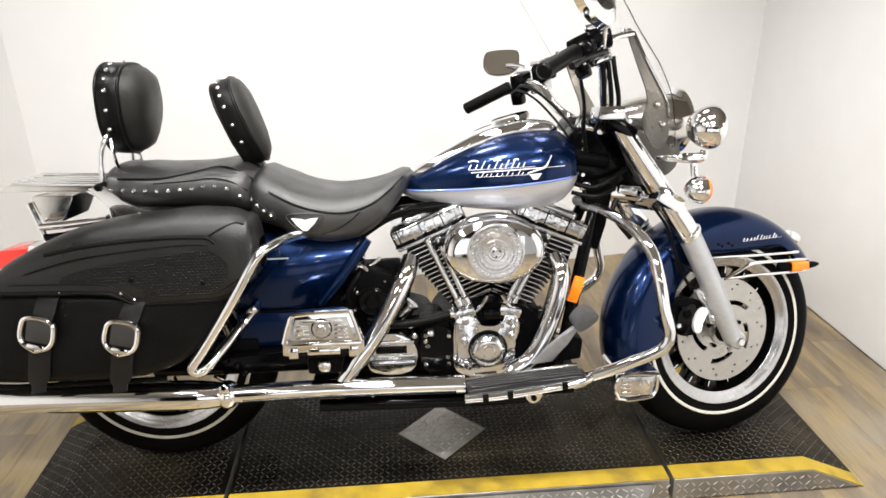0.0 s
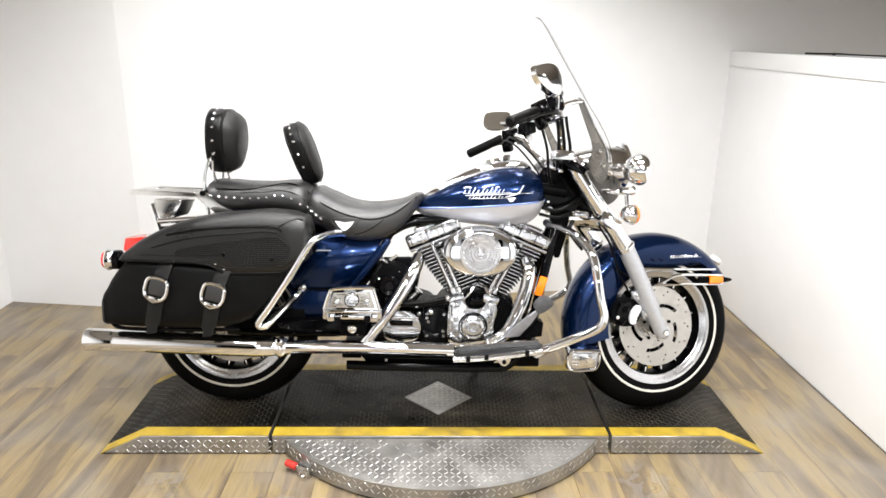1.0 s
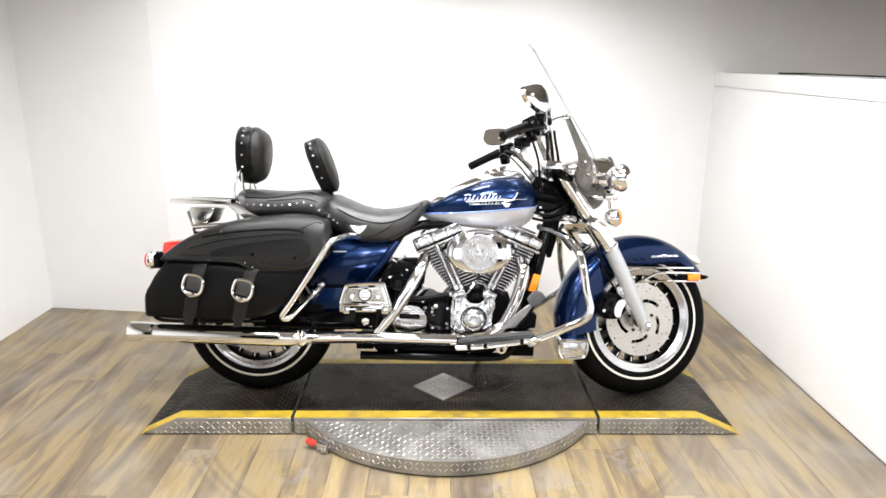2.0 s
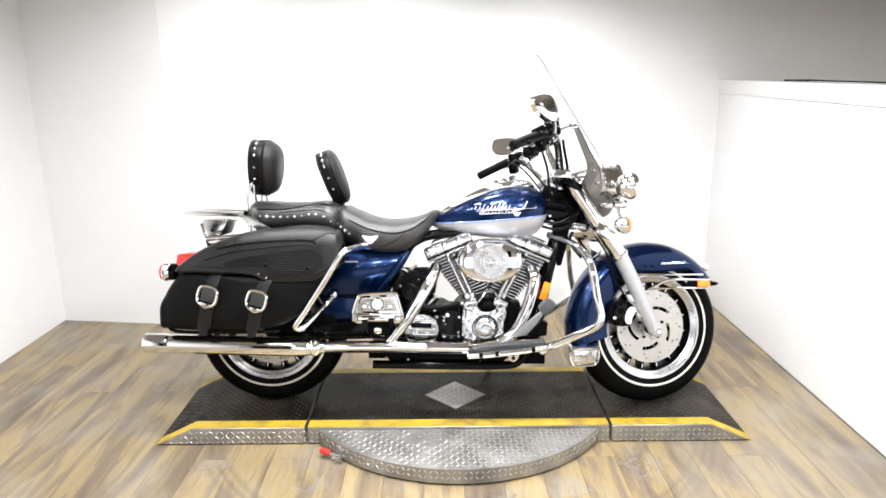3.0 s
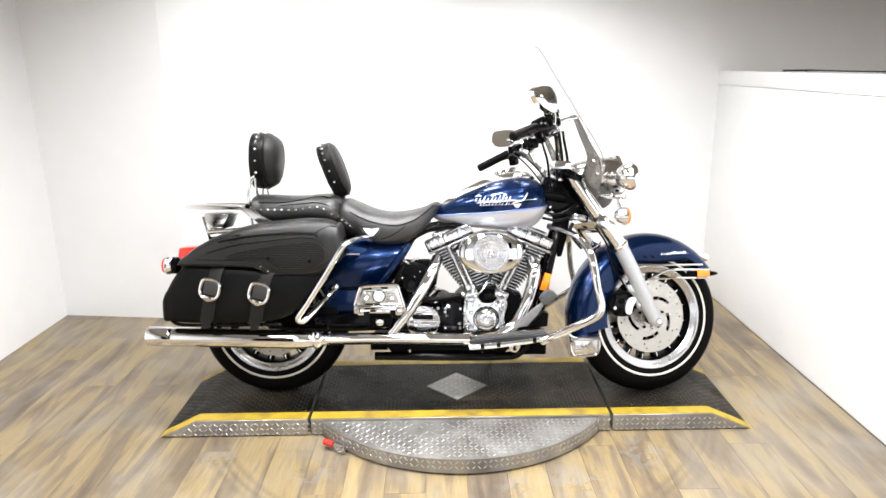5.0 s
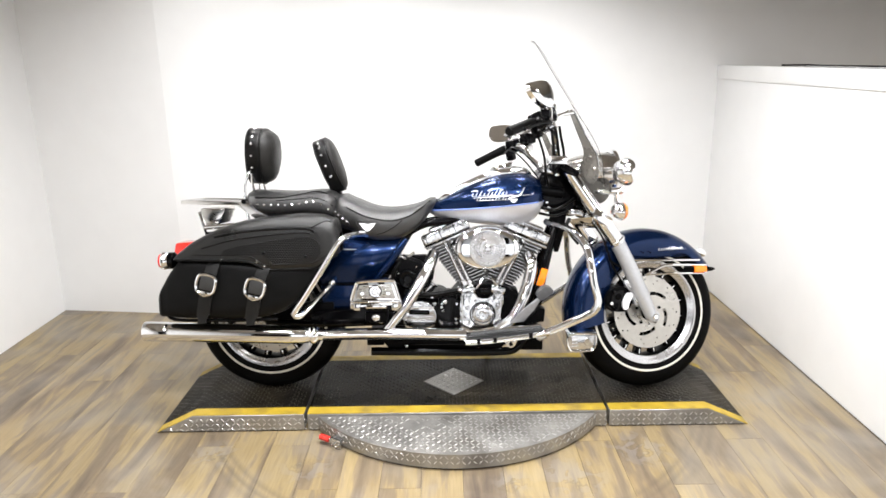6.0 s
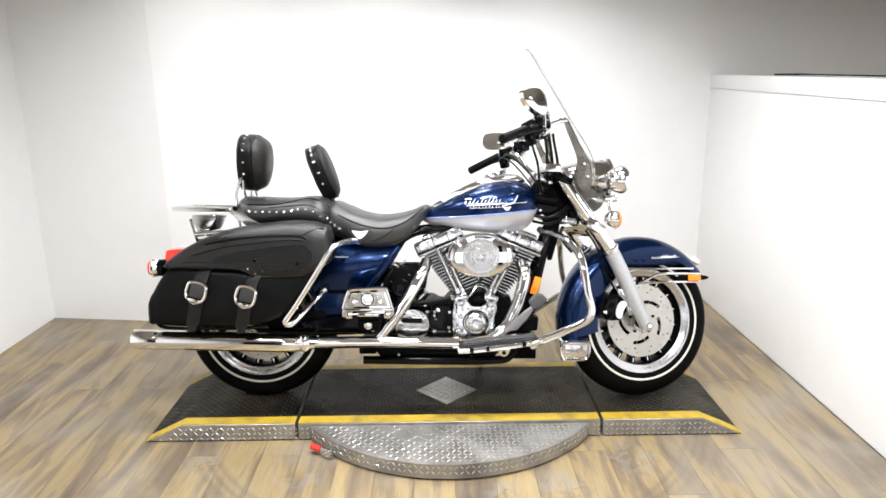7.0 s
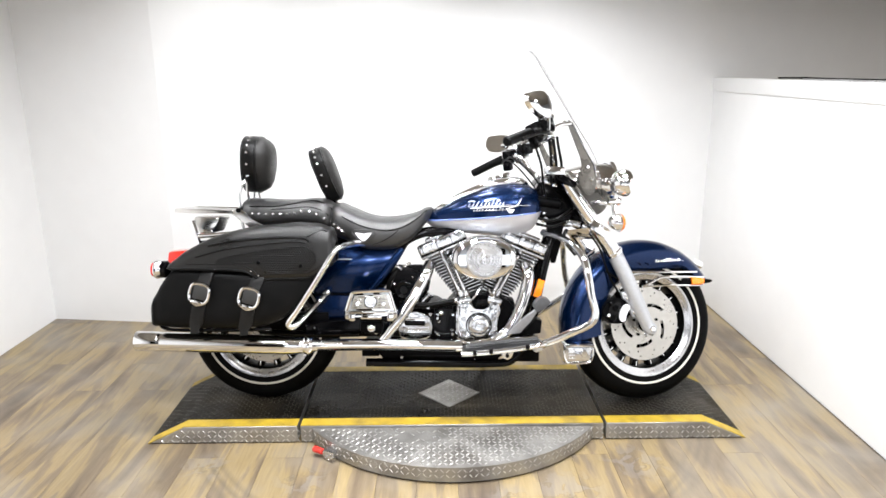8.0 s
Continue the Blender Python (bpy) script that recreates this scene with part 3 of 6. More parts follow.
part("ring", tube([(-0.49, -0.60, 0.022), (-0.475, -0.615, 0.022), (-0.46, -0.60, 0.022), (-0.475, -0.588, 0.022)], 0.003, 6, 5, True), CHROME_WORN, pin)

# ---- the motorcycle: x ahead, y to its left, z up from the tyres' foot ----
WHEEL_R, REAR, FORE, HUB = 0.329, -0.804, 0.836, 0.327
LEAN, YAW, STEERED, RAKE = -8.5, -1.2, 15.0, 26.0
BIKE = pose(0, -0.19, PZ + 0.004, 0, 0, YAW) @ pose(0, 0, 0, LEAN, 0, 0)
_axis = Vector((-math.sin(radians(RAKE)), 0, math.cos(radians(RAKE))))
_foot = Vector((FORE, 0, HUB))
STEER = Matrix.Translation(_foot) @ Matrix.Rotation(radians(STEERED), 4, _axis) @ Matrix.Translation(-_foot)
bike = empty("motorcycle", "blue and silver touring motorcycle with leather saddlebags on the platform", "motorcycle", BIKE)


def P(name, bm, mat, label="", parent=None, steer=False):
    return part(name, bm, mat, parent or bike, label, steer)


def arc_ring(r0, r1, y0, y1, cx, cz, n=64):
    return lathe([(r0, y0), (r1, y0), (r1, y1), (r0, y1)], (cx, 0, cz), (0, 1, 0), n, True)


# wheels
def wheel(name, cx, steer, discs):
    tyre_prof = [(0.206, -0.050), (0.222, -0.060), (0.245, -0.066), (0.270, -0.066), (0.294, -0.061), (0.311, -0.050), (0.323, -0.032), (0.329, -0.012)]
    tyre_prof += [(r, -y) for r, y in reversed(tyre_prof)]
    w = P(name, lathe(tyre_prof, (cx, 0, HUB), (0, 1, 0), 72, True), RUBBER, "black tyre with a thin white stripe", None, steer)
    for s in (-1, 1):
        P("white_stripe", lathe([(0.249, s * 0.0663), (0.251, s * 0.0680), (0.2565, s * 0.0682), (0.2585, s * 0.0666)], (cx, 0, HUB), (0, 1, 0), 72, True), WHITE_RUBBER, "", w, steer)
    for s in (-1, 1):
        rim = [(0.193, s * 0.050), (0.197, s * 0.053), (0.201, s * 0.054), (0.207, s * 0.058), (0.218, s * 0.0645), (0.225, s * 0.0655), (0.227, s * 0.063), (0.214, s * 0.048), (0.197, s * 0.044)]
        P("rim", lathe(rim, (cx, 0, HUB), (0, 1, 0), 72, True), ALU, "polished aluminium rim", w, steer)
    P("rim_barrel", lathe([(0.188, -0.030), (0.193, -0.048), (0.202, -0.048), (0.202, 0.048), (0.193, 0.048), (0.188, 0.030)], (cx, 0, HUB), (0, 1, 0), 72, True), RIM_BLACK, "", w, steer)
    P("hub", lathe([(0.0, -0.07), (0.030, -0.07), (0.036, -0.06), (0.05, -0.035), (0.05, 0.035), (0.036, 0.06), (0.030, 0.07), (0.0, 0.07)], (cx, 0, HUB), (0, 1, 0), 32), BLACK_GLOSS, "", w, steer)
    ticks = 16
    for k in range(ticks):
        q = 2 * math.pi * (k + 0.4) / ticks
        m = Matrix.Translation((cx, 0, HUB)) @ Matrix.Rotation(q, 4, "Y")
        b = prism([(0.040, -0.009), (0.150, -0.010), (0.192, -0.014), (0.192, 0.014), (0.150, 0.010), (0.040, 0.009)], -0.020, 0.020, 0.004, 1)
        bmesh.ops.transform(b, matrix=m, verts=b.verts)
        P("spoke", b, BLACK_GLOSS, "", w, steer)
        b = box((0.180, -0.0235, 0), (0.026, 0.006, 0.0045), 0.001)
        bmesh.ops.transform(b, matrix=m, verts=b.verts)
        P("polished_edge", b, CHROME, "", w, steer)
    for s in discs:
        bm = bmesh.new()
        rr = [0.034, 0.050, 0.066, 0.082, 0.097, 0.110, 0.121, 0.1265, 0.138, 0.1435, 0.157]
        swirl = [0, 0.2, 0.7, 1.0, 1.0, 0.6, 0.0, 0, 0, 0, 0]
        na, y = 120, s * 0.052
        rows = []
        for r, amount in zip(rr, swirl):
            row = []
            for j in range(na):
                u = (j % 24) / 24
                slide = 0.014 - 0.028 * (u / 0.8) if u < 0.8 else -0.014 + 0.028 * (u - 0.8) / 0.2
                p = r + slide * amount
                q = 2 * math.pi * j / na + 0.5
                row.append(bm.verts.new((cx + p * math.cos(q), y, HUB + p * math.sin(q))))
            rows.append(row)
        for i in range(len(rr) - 1):
            for j in range(na):
                a = j % 24
                hole = (i == 3 and 1 <= a < 17) or (i == 6 and a in (3, 15)) or (i == 8 and a in (5, 13, 21)) or (i == 1 and a == 20)
                if not hole:
                    bm.faces.new((rows[i][j], rows[i][(j + 1) % na], rows[i + 1][(j + 1) % na], rows[i + 1][j]))
        bmesh.ops.recalc_face_normals(bm, faces=bm.faces)
        bmesh.ops.solidify(bm, geom=bm.faces[:], thickness=0.005)
        P("brake_disc", bm, STEEL, "slotted and drilled steel brake disc", w, steer)
    return w


fw = wheel("front_wheel", FORE, True, (-1, 1))
rw = wheel("rear_wheel", REAR, False, (-1,))
for s in (-1, 1):
    P("disc_carrier", lathe([(0.030, s * 0.050), (0.046, s * 0.050), (0.046, s * 0.060), (0.030, s * 0.062)], (FORE, 0, HUB), (0, 1, 0), 40, True), STEEL, "", fw, True)
    for k in range(5):
        q = 0.3 + 2 * math.pi * k / 5
        P("disc_bolt", rod((FORE + 0.056 * math.cos(q), s * 0.052, HUB + 0.056 * math.sin(q)), (FORE + 0.056 * math.cos(q), s * 0.062, HUB + 0.056 * math.sin(q)), 0.006, 8), BLACK_SATIN, "", fw, True)

# front fender
RF = 0.365


def fender_sheet(cx, r, hw, q0, q1, inner, drop=0.062, nq=44, power=2.3):
    """A mudguard over a wheel: crowned across, with skirts reaching in to inner(angle)."""
    bm = bmesh.new()
    rows = []
    for i in range(nq + 1):
        q = radians(q0 + (q1 - q0) * i / nq)
        ri = min(inner(math.degrees(q)), r - drop - 0.004)
        sect = []
        belly = [1.0 - 0.16 * (1 - k / 4) ** 1.8 for k in range(4)]
        for k in range(4):
            sect.append((ri + (r - drop - ri) * k / 4, -hw * belly[k]))
        for k in range(13):
            a = math.pi * k / 12
            c, s = math.cos(a), math.sin(a)
            sect.append((r - drop + drop * abs(s) ** (2 / power), -hw * math.copysign(abs(c) ** (2 / power), c)))
        for k in range(3, -1, -1):
            sect.append((ri + (r - drop - ri) * k / 4, hw * belly[k]))
        rows.append([bm.verts.new((cx + p * math.cos(q), y, HUB + p * math.sin(q))) for p, y in sect])
    for a, b in zip(rows, rows[1:]):
        for j in range(len(a) - 1):
            bm.faces.new((a[j], a[j + 1], b[j + 1], b[j]))
    bmesh.ops.recalc_face_normals(bm, faces=bm.faces)
    bmesh.ops.solidify(bm, geom=bm.faces[:], thickness=0.003)
    return bm


def front_inner(q):
    if q < 112:
        return 0.236 / max(0.25, math.sin(radians(q)))
    return 0.25 - 0.035 * min(1.0, (q - 112) / 40)


fender = P("front_fender", fender_sheet(FORE, RF, 0.088, 33, 190, front_inner), BLUE, "deep blue front fender", None, True)
for s in (-1, 1):
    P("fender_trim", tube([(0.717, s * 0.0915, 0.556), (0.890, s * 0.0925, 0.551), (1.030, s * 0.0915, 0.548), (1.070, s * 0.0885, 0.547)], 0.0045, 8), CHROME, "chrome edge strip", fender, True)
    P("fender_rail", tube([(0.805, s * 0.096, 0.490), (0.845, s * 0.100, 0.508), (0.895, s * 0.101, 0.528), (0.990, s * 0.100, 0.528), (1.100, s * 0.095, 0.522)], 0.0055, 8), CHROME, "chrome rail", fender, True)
    P("fender_rail", tube([(0.805, s * 0.096, 0.490), (0.920, s * 0.101, 0.493), (1.020, s * 0.101, 0.491), (1.090, s * 0.096, 0.489)], 0.0045, 8), CHROME, "chrome rail", fender, True)
    P("marker_lamp", box((1.045, s * 0.099, 0.507), (0.115, 0.016, 0.024), 0.006), BLACK_SATIN, "black lamp housing", fender, True)
    P("marker_lens", box((1.062, s * 0.104, 0.507), (0.058, 0.018, 0.025), 0.004), AMBER, "amber marker lens", fender, True)
    P("rail_end", lathe([(0.011, 0), (0.009, 0.02), (0.004, 0.035), (0.0, 0.038)], (1.100, s * 0.099, 0.507), (1, 0, 0), 12), BLACK_SATIN, "", fender, True)
P("fender_tip_lamp", lathe([(0.0, -0.004), (0.016, 0.0), (0.019, 0.02), (0.014, 0.042), (0.0, 0.05)], (1.112, 0, 0.586), (0.9, 0, -0.35), 16, squash=None), CHROME, "chrome fender tip lamp", fender, True)
for x in (0.80, 0.835):
    P("fender_bolt", ball((x, -0.090, 0.585), 0.004), BLACK_GLOSS, "", fender, True)

# fork, brakes
for s in (-1, 1):
    leg = P("fork_leg", tube([(0.668, s * 0.122, 0.628), (0.72, s * 0.122, 0.525), (0.775, s * 0.122, 0.405), (0.815, s * 0.122, 0.318)], [0.031, 0.031, 0.030, 0.026], 20), FORK_GREY, "satin silver fork slider", None, True)
    P("fork_cover", tube([(0.440, s * 0.122, 0.955), (0.50, s * 0.122, 0.866), (0.585, s * 0.122, 0.745), (0.668, s * 0.122, 0.628)], [0.026, 0.027, 0.031, 0.033], 20), CHROME, "chrome fork tube cover", leg, True)
    P("fork_collar", lathe([(0.033, 0), (0.036, 0.004), (0.036, 0.012), (0.033, 0.016)], (0.659, s * 0.122, 0.645), (0.57, 0, -0.82), 24), CHROME, "", leg, True)
    P("axle_boss", rod((0.822, s * 0.100, 0.315), (0.822, s * 0.142, 0.315), 0.026, 18), FORK_GREY, "", leg, True)
    P("axle_nut", rod((0.818, s * 0.140, 0.315), (0.818, s * 0.158, 0.315), 0.014, 6), CHROME, "chrome axle nut", leg, True)
    P("boss_bolt", rod((0.795, s * 0.128, 0.296), (0.795, s * 0.140, 0.285), 0.006, 8), CHROME, "", leg, True)
    cal = P("brake_caliper", prism(smooth2([(0.645, 0.432), (0.688, 0.446), (0.732, 0.426), (0.744, 0.395), (0.722, 0.345), (0.664, 0.338), (0.636, 0.356), (0.620, 0.381), (0.626, 0.408)]), s * 0.058, s * 0.100, 0.008), BLACK_SATIN, "black brake caliper", None, True)
    P("caliper_face", prism(smooth2([(0.640, 0.372), (0.648, 0.412), (0.680, 0.430), (0.700, 0.424), (0.690, 0.392), (0.682, 0.358), (0.658, 0.350)]), s * 0.099, s * 0.108, 0.003), BLACK_GLOSS, "", cal, True)
    P("piston_boss", rod((0.672, s * 0.104, 0.404), (0.672, s * 0.114, 0.404), 0.014, 14), BLACK_SATIN, "", cal, True)
    P("piston_boss", rod((0.663, s * 0.104, 0.366), (0.663, s * 0.112, 0.366), 0.012, 14), BLACK_SATIN, "", cal, True)
    P("pad_cover", prism(smooth2([(0.687, 0.375), (0.702, 0.409), (0.721, 0.419), (0.736, 0.408), (0.728, 0.392), (0.715, 0.369), (0.712, 0.350), (0.693, 0.348)]), s * 0.108, s * 0.118, 0.002), BADGE, "pale oblong cover plate", cal, True)
    P("caliper_bracket", prism(smooth2([(0.700, 0.470), (0.735, 0.462), (0.762, 0.400), (0.768, 0.372), (0.748, 0.368), (0.730, 0.420), (0.708, 0.445)]), s * 0.098, s * 0.112, 0.004), FORK_GREY, "", cal, True)
    for bx, bz, br, shiny in ((0.635, 0.376, 0.008, True), (0.716, 0.462, 0.010, True), (0.722, 0.448, 0.008, True), (0.755, 0.386, 0.011, True), (0.661, 0.350, 0.006, False), (0.650, 0.424, 0.007, False)):
        P("caliper_bolt", rod((bx, s * 0.10, bz), (bx, s * 0.124, bz), br, 8), CHROME if shiny else BLACK_GLOSS, "", cal, True)
    P("bleed_pipe", tube([(0.70, s * 0.10, 0.47), (0.715, s * 0.105, 0.505), (0.675, s * 0.10, 0.535), (0.640, s * 0.09, 0.56)], 0.004, 6), HOSE, "", cal, True)
P("fork_brace", box((0.720, 0, 0.555), (0.05, 0.20, 0.03), 0.006, (0, 31, 0)), BLACK_SATIN, "", None, True)
tree = P("lower_triple_tree", box((0.585, 0, 0.735), (0.09, 0.32, 0.045), 0.012, (0, 31, 0)), CHROME, "chrome triple tree", None, True)
P("upper_triple_tree", box((0.445, 0, 0.935), (0.10, 0.30, 0.035), 0.012, (0, 31, 0)), BLACK_GLOSS, "", tree, True)
P("steering_stem", tube([(0.44, 0, 0.94), (0.585, 0, 0.735)], 0.032, 16, 1), BLACK_GLOSS, "", tree, True)

# headlamp nacelle and lamps
nac = Hull([(0.455, 0.93, 0.965, 0.03), (0.475, 0.90, 0.985, 0.07), (0.525, 0.87, 1.005, 0.098), (0.60, 0.862, 1.020, 0.108), (0.665, 0.866, 1.024, 0.106), (0.687, 0.870, 1.022, 0.102)], 2.1)
nacelle = P("headlamp_nacelle", nac.mesh(20, 32), CHROME_WORN, "chrome headlamp nacelle", None, True)
P("headlamp_ring", lathe([(0.080, -0.006), (0.092, 0.0), (0.094, 0.014), (0.084, 0.024), (0.079, 0.016)], (0.687, 0, 0.947), (1, 0, -0.03), 40, True), CHROME, "", nacelle, True)
P("headlamp_lens", lathe([(0.080, 0.0), (0.06, 0.018), (0.03, 0.028), (0.0, 0.031)], (0.699, 0, 0.947), (1, 0, -0.03), 32), CLEAR, "clear headlamp glass", nacelle, True)
P("headlamp_bowl", lathe([(0.078, 0.0), (0.055, -0.03), (0.0, -0.04)], (0.697, 0, 0.947), (1, 0, -0.03), 32), CHROME, "", nacelle, True)
for s in (-1, 1):
    lamp = P("passing_lamp", lathe([(0.0, -0.054), (0.018, -0.052), (0.036, -0.042), (0.048, -0.025), (0.054, -0.008), (0.057, 0.0), (0.057, 0.014), (0.051, 0.022)], (0.676, s * 0.185, 0.922), (1, 0, -0.03), 32), CHROME, "chrome auxiliary lamp", None, True)
    P("lens", lathe([(0.051, 0.018), (0.033, 0.028), (0.0, 0.033)], (0.676, s * 0.185, 0.922), (1, 0, -0.03), 24), CLEAR, "clear lens", lamp, True)
    P("lamp_bracket", tube([(0.665, s * 0.185, 0.862), (0.655, s * 0.18, 0.84), (0.60, s * 0.13, 0.845), (0.56, s * 0.05, 0.85)], 0.010, 10), CHROME, "", lamp, True)
    P("bracket_plate", box((0.640, s * 0.175, 0.848), (0.06, 0.03, 0.022), 0.008), CHROME, "", lamp, True)
    sig = P("turn_signal", lathe([(0.0, -0.040), (0.018, -0.037), (0.030, -0.024), (0.036, -0.006), (0.038, 0.004), (0.034, 0.010)], (0.652, s * 0.185, 0.760), (1, 0, -0.02), 28), CHROME, "chrome turn signal with amber lens", None, True)
    P("lens", lathe([(0.038, 0.006), (0.030, 0.018), (0.0, 0.026)], (0.652, s * 0.185, 0.760), (1, 0, -0.02), 24), AMBER, "amber lens", sig, True)
    P("stem", tube([(0.635, s * 0.185, 0.795), (0.635, s * 0.182, 0.83)], 0.009, 10, 1), CHROME, "", sig, True)

# windshield
def shield_mesh():
    bm = bmesh.new()
    nz, ny = 26, 24
    rows = []
    for i in range(nz + 1):
        t = i / nz
        z = 0.875 + t * (1.474 - 0.875)
        xc = float(np.interp(z, (0.80, 0.93, 1.03, 1.19, 1.30, 1.40, 1.45, 1.474), (0.630, 0.605, 0.572, 0.508, 0.440, 0.380, 0.350, 0.330)))
        hw = 0.240 * (1 - max(0.0, (t - 0.82) / 0.18) ** 2.6 * 0.65) * (0.62 + 0.38 * min(1.0, t / 0.35))
        sweep = (0.030 + 0.052 * max(0.0, min(1.0, (z - 1.0) / 0.18)) + 0.01 * t) * (hw / 0.24) ** 1.5
        rows.append([bm.verts.new((xc - sweep * abs(u) ** 2.4, u * hw, z)) for u in (-1 + 2 * j / ny for j in range(ny + 1))])
    for a, b in zip(rows, rows[1:]):
        for j in range(ny):
            bm.faces.new((a[j], a[j + 1], b[j + 1], b[j]))
    bmesh.ops.recalc_face_normals(bm, faces=bm.faces)
    bmesh.ops.solidify(bm, geom=bm.faces[:], thickness=0.0022)
    return bm


shield = P("windshield", shield_mesh(), SHIELD, "clear acrylic windshield with chrome brackets", None, True)
shield.visible_shadow = False
for s in (-1, 1):
    P("side_wing", prism(smooth2([(0.440, 1.163), (0.456, 1.166), (0.498, 1.085), (0.548, 0.998), (0.557, 0.950), (0.556, 0.900), (0.530, 0.872), (0.495, 0.900), (0.480, 0.950), (0.495, 0.980), (0.493, 1.020), (0.470, 1.080)], 4), s * 0.178, s * 0.183, 0.0015), WING_CHROME, "chrome windshield side bracket", shield, True)
    P("lower_bracket", prism(smooth2([(0.490, 0.912), (0.560, 0.922), (0.640, 0.898), (0.650, 0.845), (0.620, 0.805), (0.575, 0.800), (0.520, 0.850)], 4), s * 0.094, s * 0.098, 0.0012), WING_CHROME, "", shield, True)
for s in (-1, 1):
    P("bracket_bar", tube([(0.456, s * 0.186, 1.166), (0.498, s * 0.186, 1.085), (0.548, s * 0.186, 0.998), (0.557, s * 0.186, 0.950)], 0.0025, 8), CHROME, "chrome bracket bar", shield, True)
    P("clamp_arm", tube([(0.450, s * 0.188, 1.160), (0.40, s * 0.200, 1.150), (0.375, s * 0.205, 1.138)], 0.008, 8), CHROME, "", shield, True)
    for z, x in ((0.985, 0.535), (0.935, 0.55), (1.165, 0.437)):
        P("bolt", ball((x - 0.012, s * 0.186, z), 0.008), CHROME, "", shield, True)

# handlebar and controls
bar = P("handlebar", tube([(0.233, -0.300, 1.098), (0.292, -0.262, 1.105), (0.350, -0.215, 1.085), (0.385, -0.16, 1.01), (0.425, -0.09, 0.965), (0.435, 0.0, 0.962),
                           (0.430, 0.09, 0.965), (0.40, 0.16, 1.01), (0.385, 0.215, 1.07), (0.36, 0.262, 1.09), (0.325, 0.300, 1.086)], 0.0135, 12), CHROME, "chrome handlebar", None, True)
for s, tip, root in ((-1, (0.108, -0.398, 1.044), (0.238, -0.296, 1.099)), (1, (0.198, 0.395, 1.022), (0.322, 0.305, 1.084))):
    P("grip", rod(tip, root, 0.0185, 16), HOSE, "black rubber grip", bar, True)
    r = Vector(root)
    P("switch_housing", join(box(r + Vector((0.028, -s * 0.02, 0.008)), (0.060, 0.052, 0.062), 0.012, (0, -20, s * 40)), box(r + Vector((0.02, -s * 0.01, -0.036)), (0.035, 0.04, 0.045), 0.01, (0, -20, s * 40))), BLACK_GLOSS, "black switch housing", bar, True)
    P("lever", tube([r + Vector((0.075, -s * 0.01, 0.005)), r + Vector((0.055, s * 0.03, -0.005)), r + Vector((-0.01, s * 0.08, -0.022)), r + Vector((-0.075, s * 0.125, -0.048))], [0.009, 0.008, 0.006, 0.008], 8), BLACK_GLOSS if s < 0 else CHROME, "", bar, True)
    mc = P("brake_reservoir", box(r + Vector((0.088, -s * 0.055, 0.036)), (0.062, 0.055, 0.050), 0.012, (0, -10, s * 25)), BLACK_GLOSS, "", bar, True)
    P("reservoir_lid", box(r + Vector((0.086, -s * 0.055, 0.066)), (0.066, 0.059, 0.014), 0.006, (0, -10, s * 25)), CHROME, "chrome lid", bar, True)
    P("control_clamp", box(r + Vector((0.082, -s * 0.045, -0.006)), (0.06, 0.05, 0.035), 0.01, (0, -20, s * 35)), CHROME, "", bar, True)


def mirror(cx, y, cz, s, back, yaw, size, shape):
    """Teardrop mirror: chrome shell ahead, glass on the rider's side."""
    out = [(x * size, z * size) for x, z in smooth2(shape, 4)]
    bm = bmesh.new()
    a = [bm.verts.new((0.0, s * x * 1.0, z)) for x, z in out]
    b = [bm.verts.new((0.020, s * x * 0.93, z * 0.9)) for x, z in out]
    c = [bm.verts.new((0.034, s * x * 0.55, z * 0.5)) for x, z in out]
    n = len(a)
    for u, v in ((a, b), (b, c)):
        for i in range(n):
            bm.faces.new((u[i], u[(i + 1) % n], v[(i + 1) % n], v[i]))
    bm.faces.new(c)
    bm.faces.new(a[::-1])
    m = pose(cx, y, cz, 0, back, s * yaw)
    bmesh.ops.transform(bm, matrix=m, verts=bm.verts)
    shell = P("mirror", bm, CHROME, "chrome teardrop mirror", None, True)
    bm = bmesh.new()
    f = [bm.verts.new((-0.0025, s * x * 0.9, z * 0.88)) for x, z in out]
    g = [bm.verts.new((-0.0002, s * x * 0.92, z * 0.9)) for x, z in out]
    bm.faces.new(f[::-1])
    for i in range(n):
        bm.faces.new((f[i], f[(i + 1) % n], g[(i + 1) % n], g[i]))
    bmesh.ops.transform(bm, matrix=m, verts=bm.verts)
    P("mirror_glass", bm, MIRROR, "mirror glass", shell, True)
    return shell


NEAR_SHAPE = [(-0.054, -0.020), (-0.054, 0.012), (-0.034, 0.040), (0.008, 0.040), (0.050, 0.022), (0.048, -0.002), (0.022, -0.026), (-0.022, -0.042), (-0.044, -0.036)]
FAR_SHAPE = [(-0.052, -0.012), (-0.050, 0.030), (-0.020, 0.040), (0.030, 0.040), (0.050, 0.030), (0.052, -0.010), (0.030, -0.034), (-0.012, -0.038), (-0.038, -0.030)]
mn = mirror(0.230, -0.382, 1.186, -1, -6, 62, 1.28, NEAR_SHAPE)
P("stem", tube([(0.325, -0.262, 1.105), (0.318, -0.285, 1.150), (0.292, -0.330, 1.172), (0.262, -0.372, 1.178)], 0.006, 8), CHROME, "", mn, True)
mf = mirror(0.325, 0.390, 1.165, 1, 16, 56, 1.12, FAR_SHAPE)
P("stem", tube([(0.395, 0.262, 1.09), (0.388, 0.285, 1.128), (0.362, 0.33, 1.150), (0.338, 0.372, 1.157)], 0.006, 8), CHROME, "", mf, True)
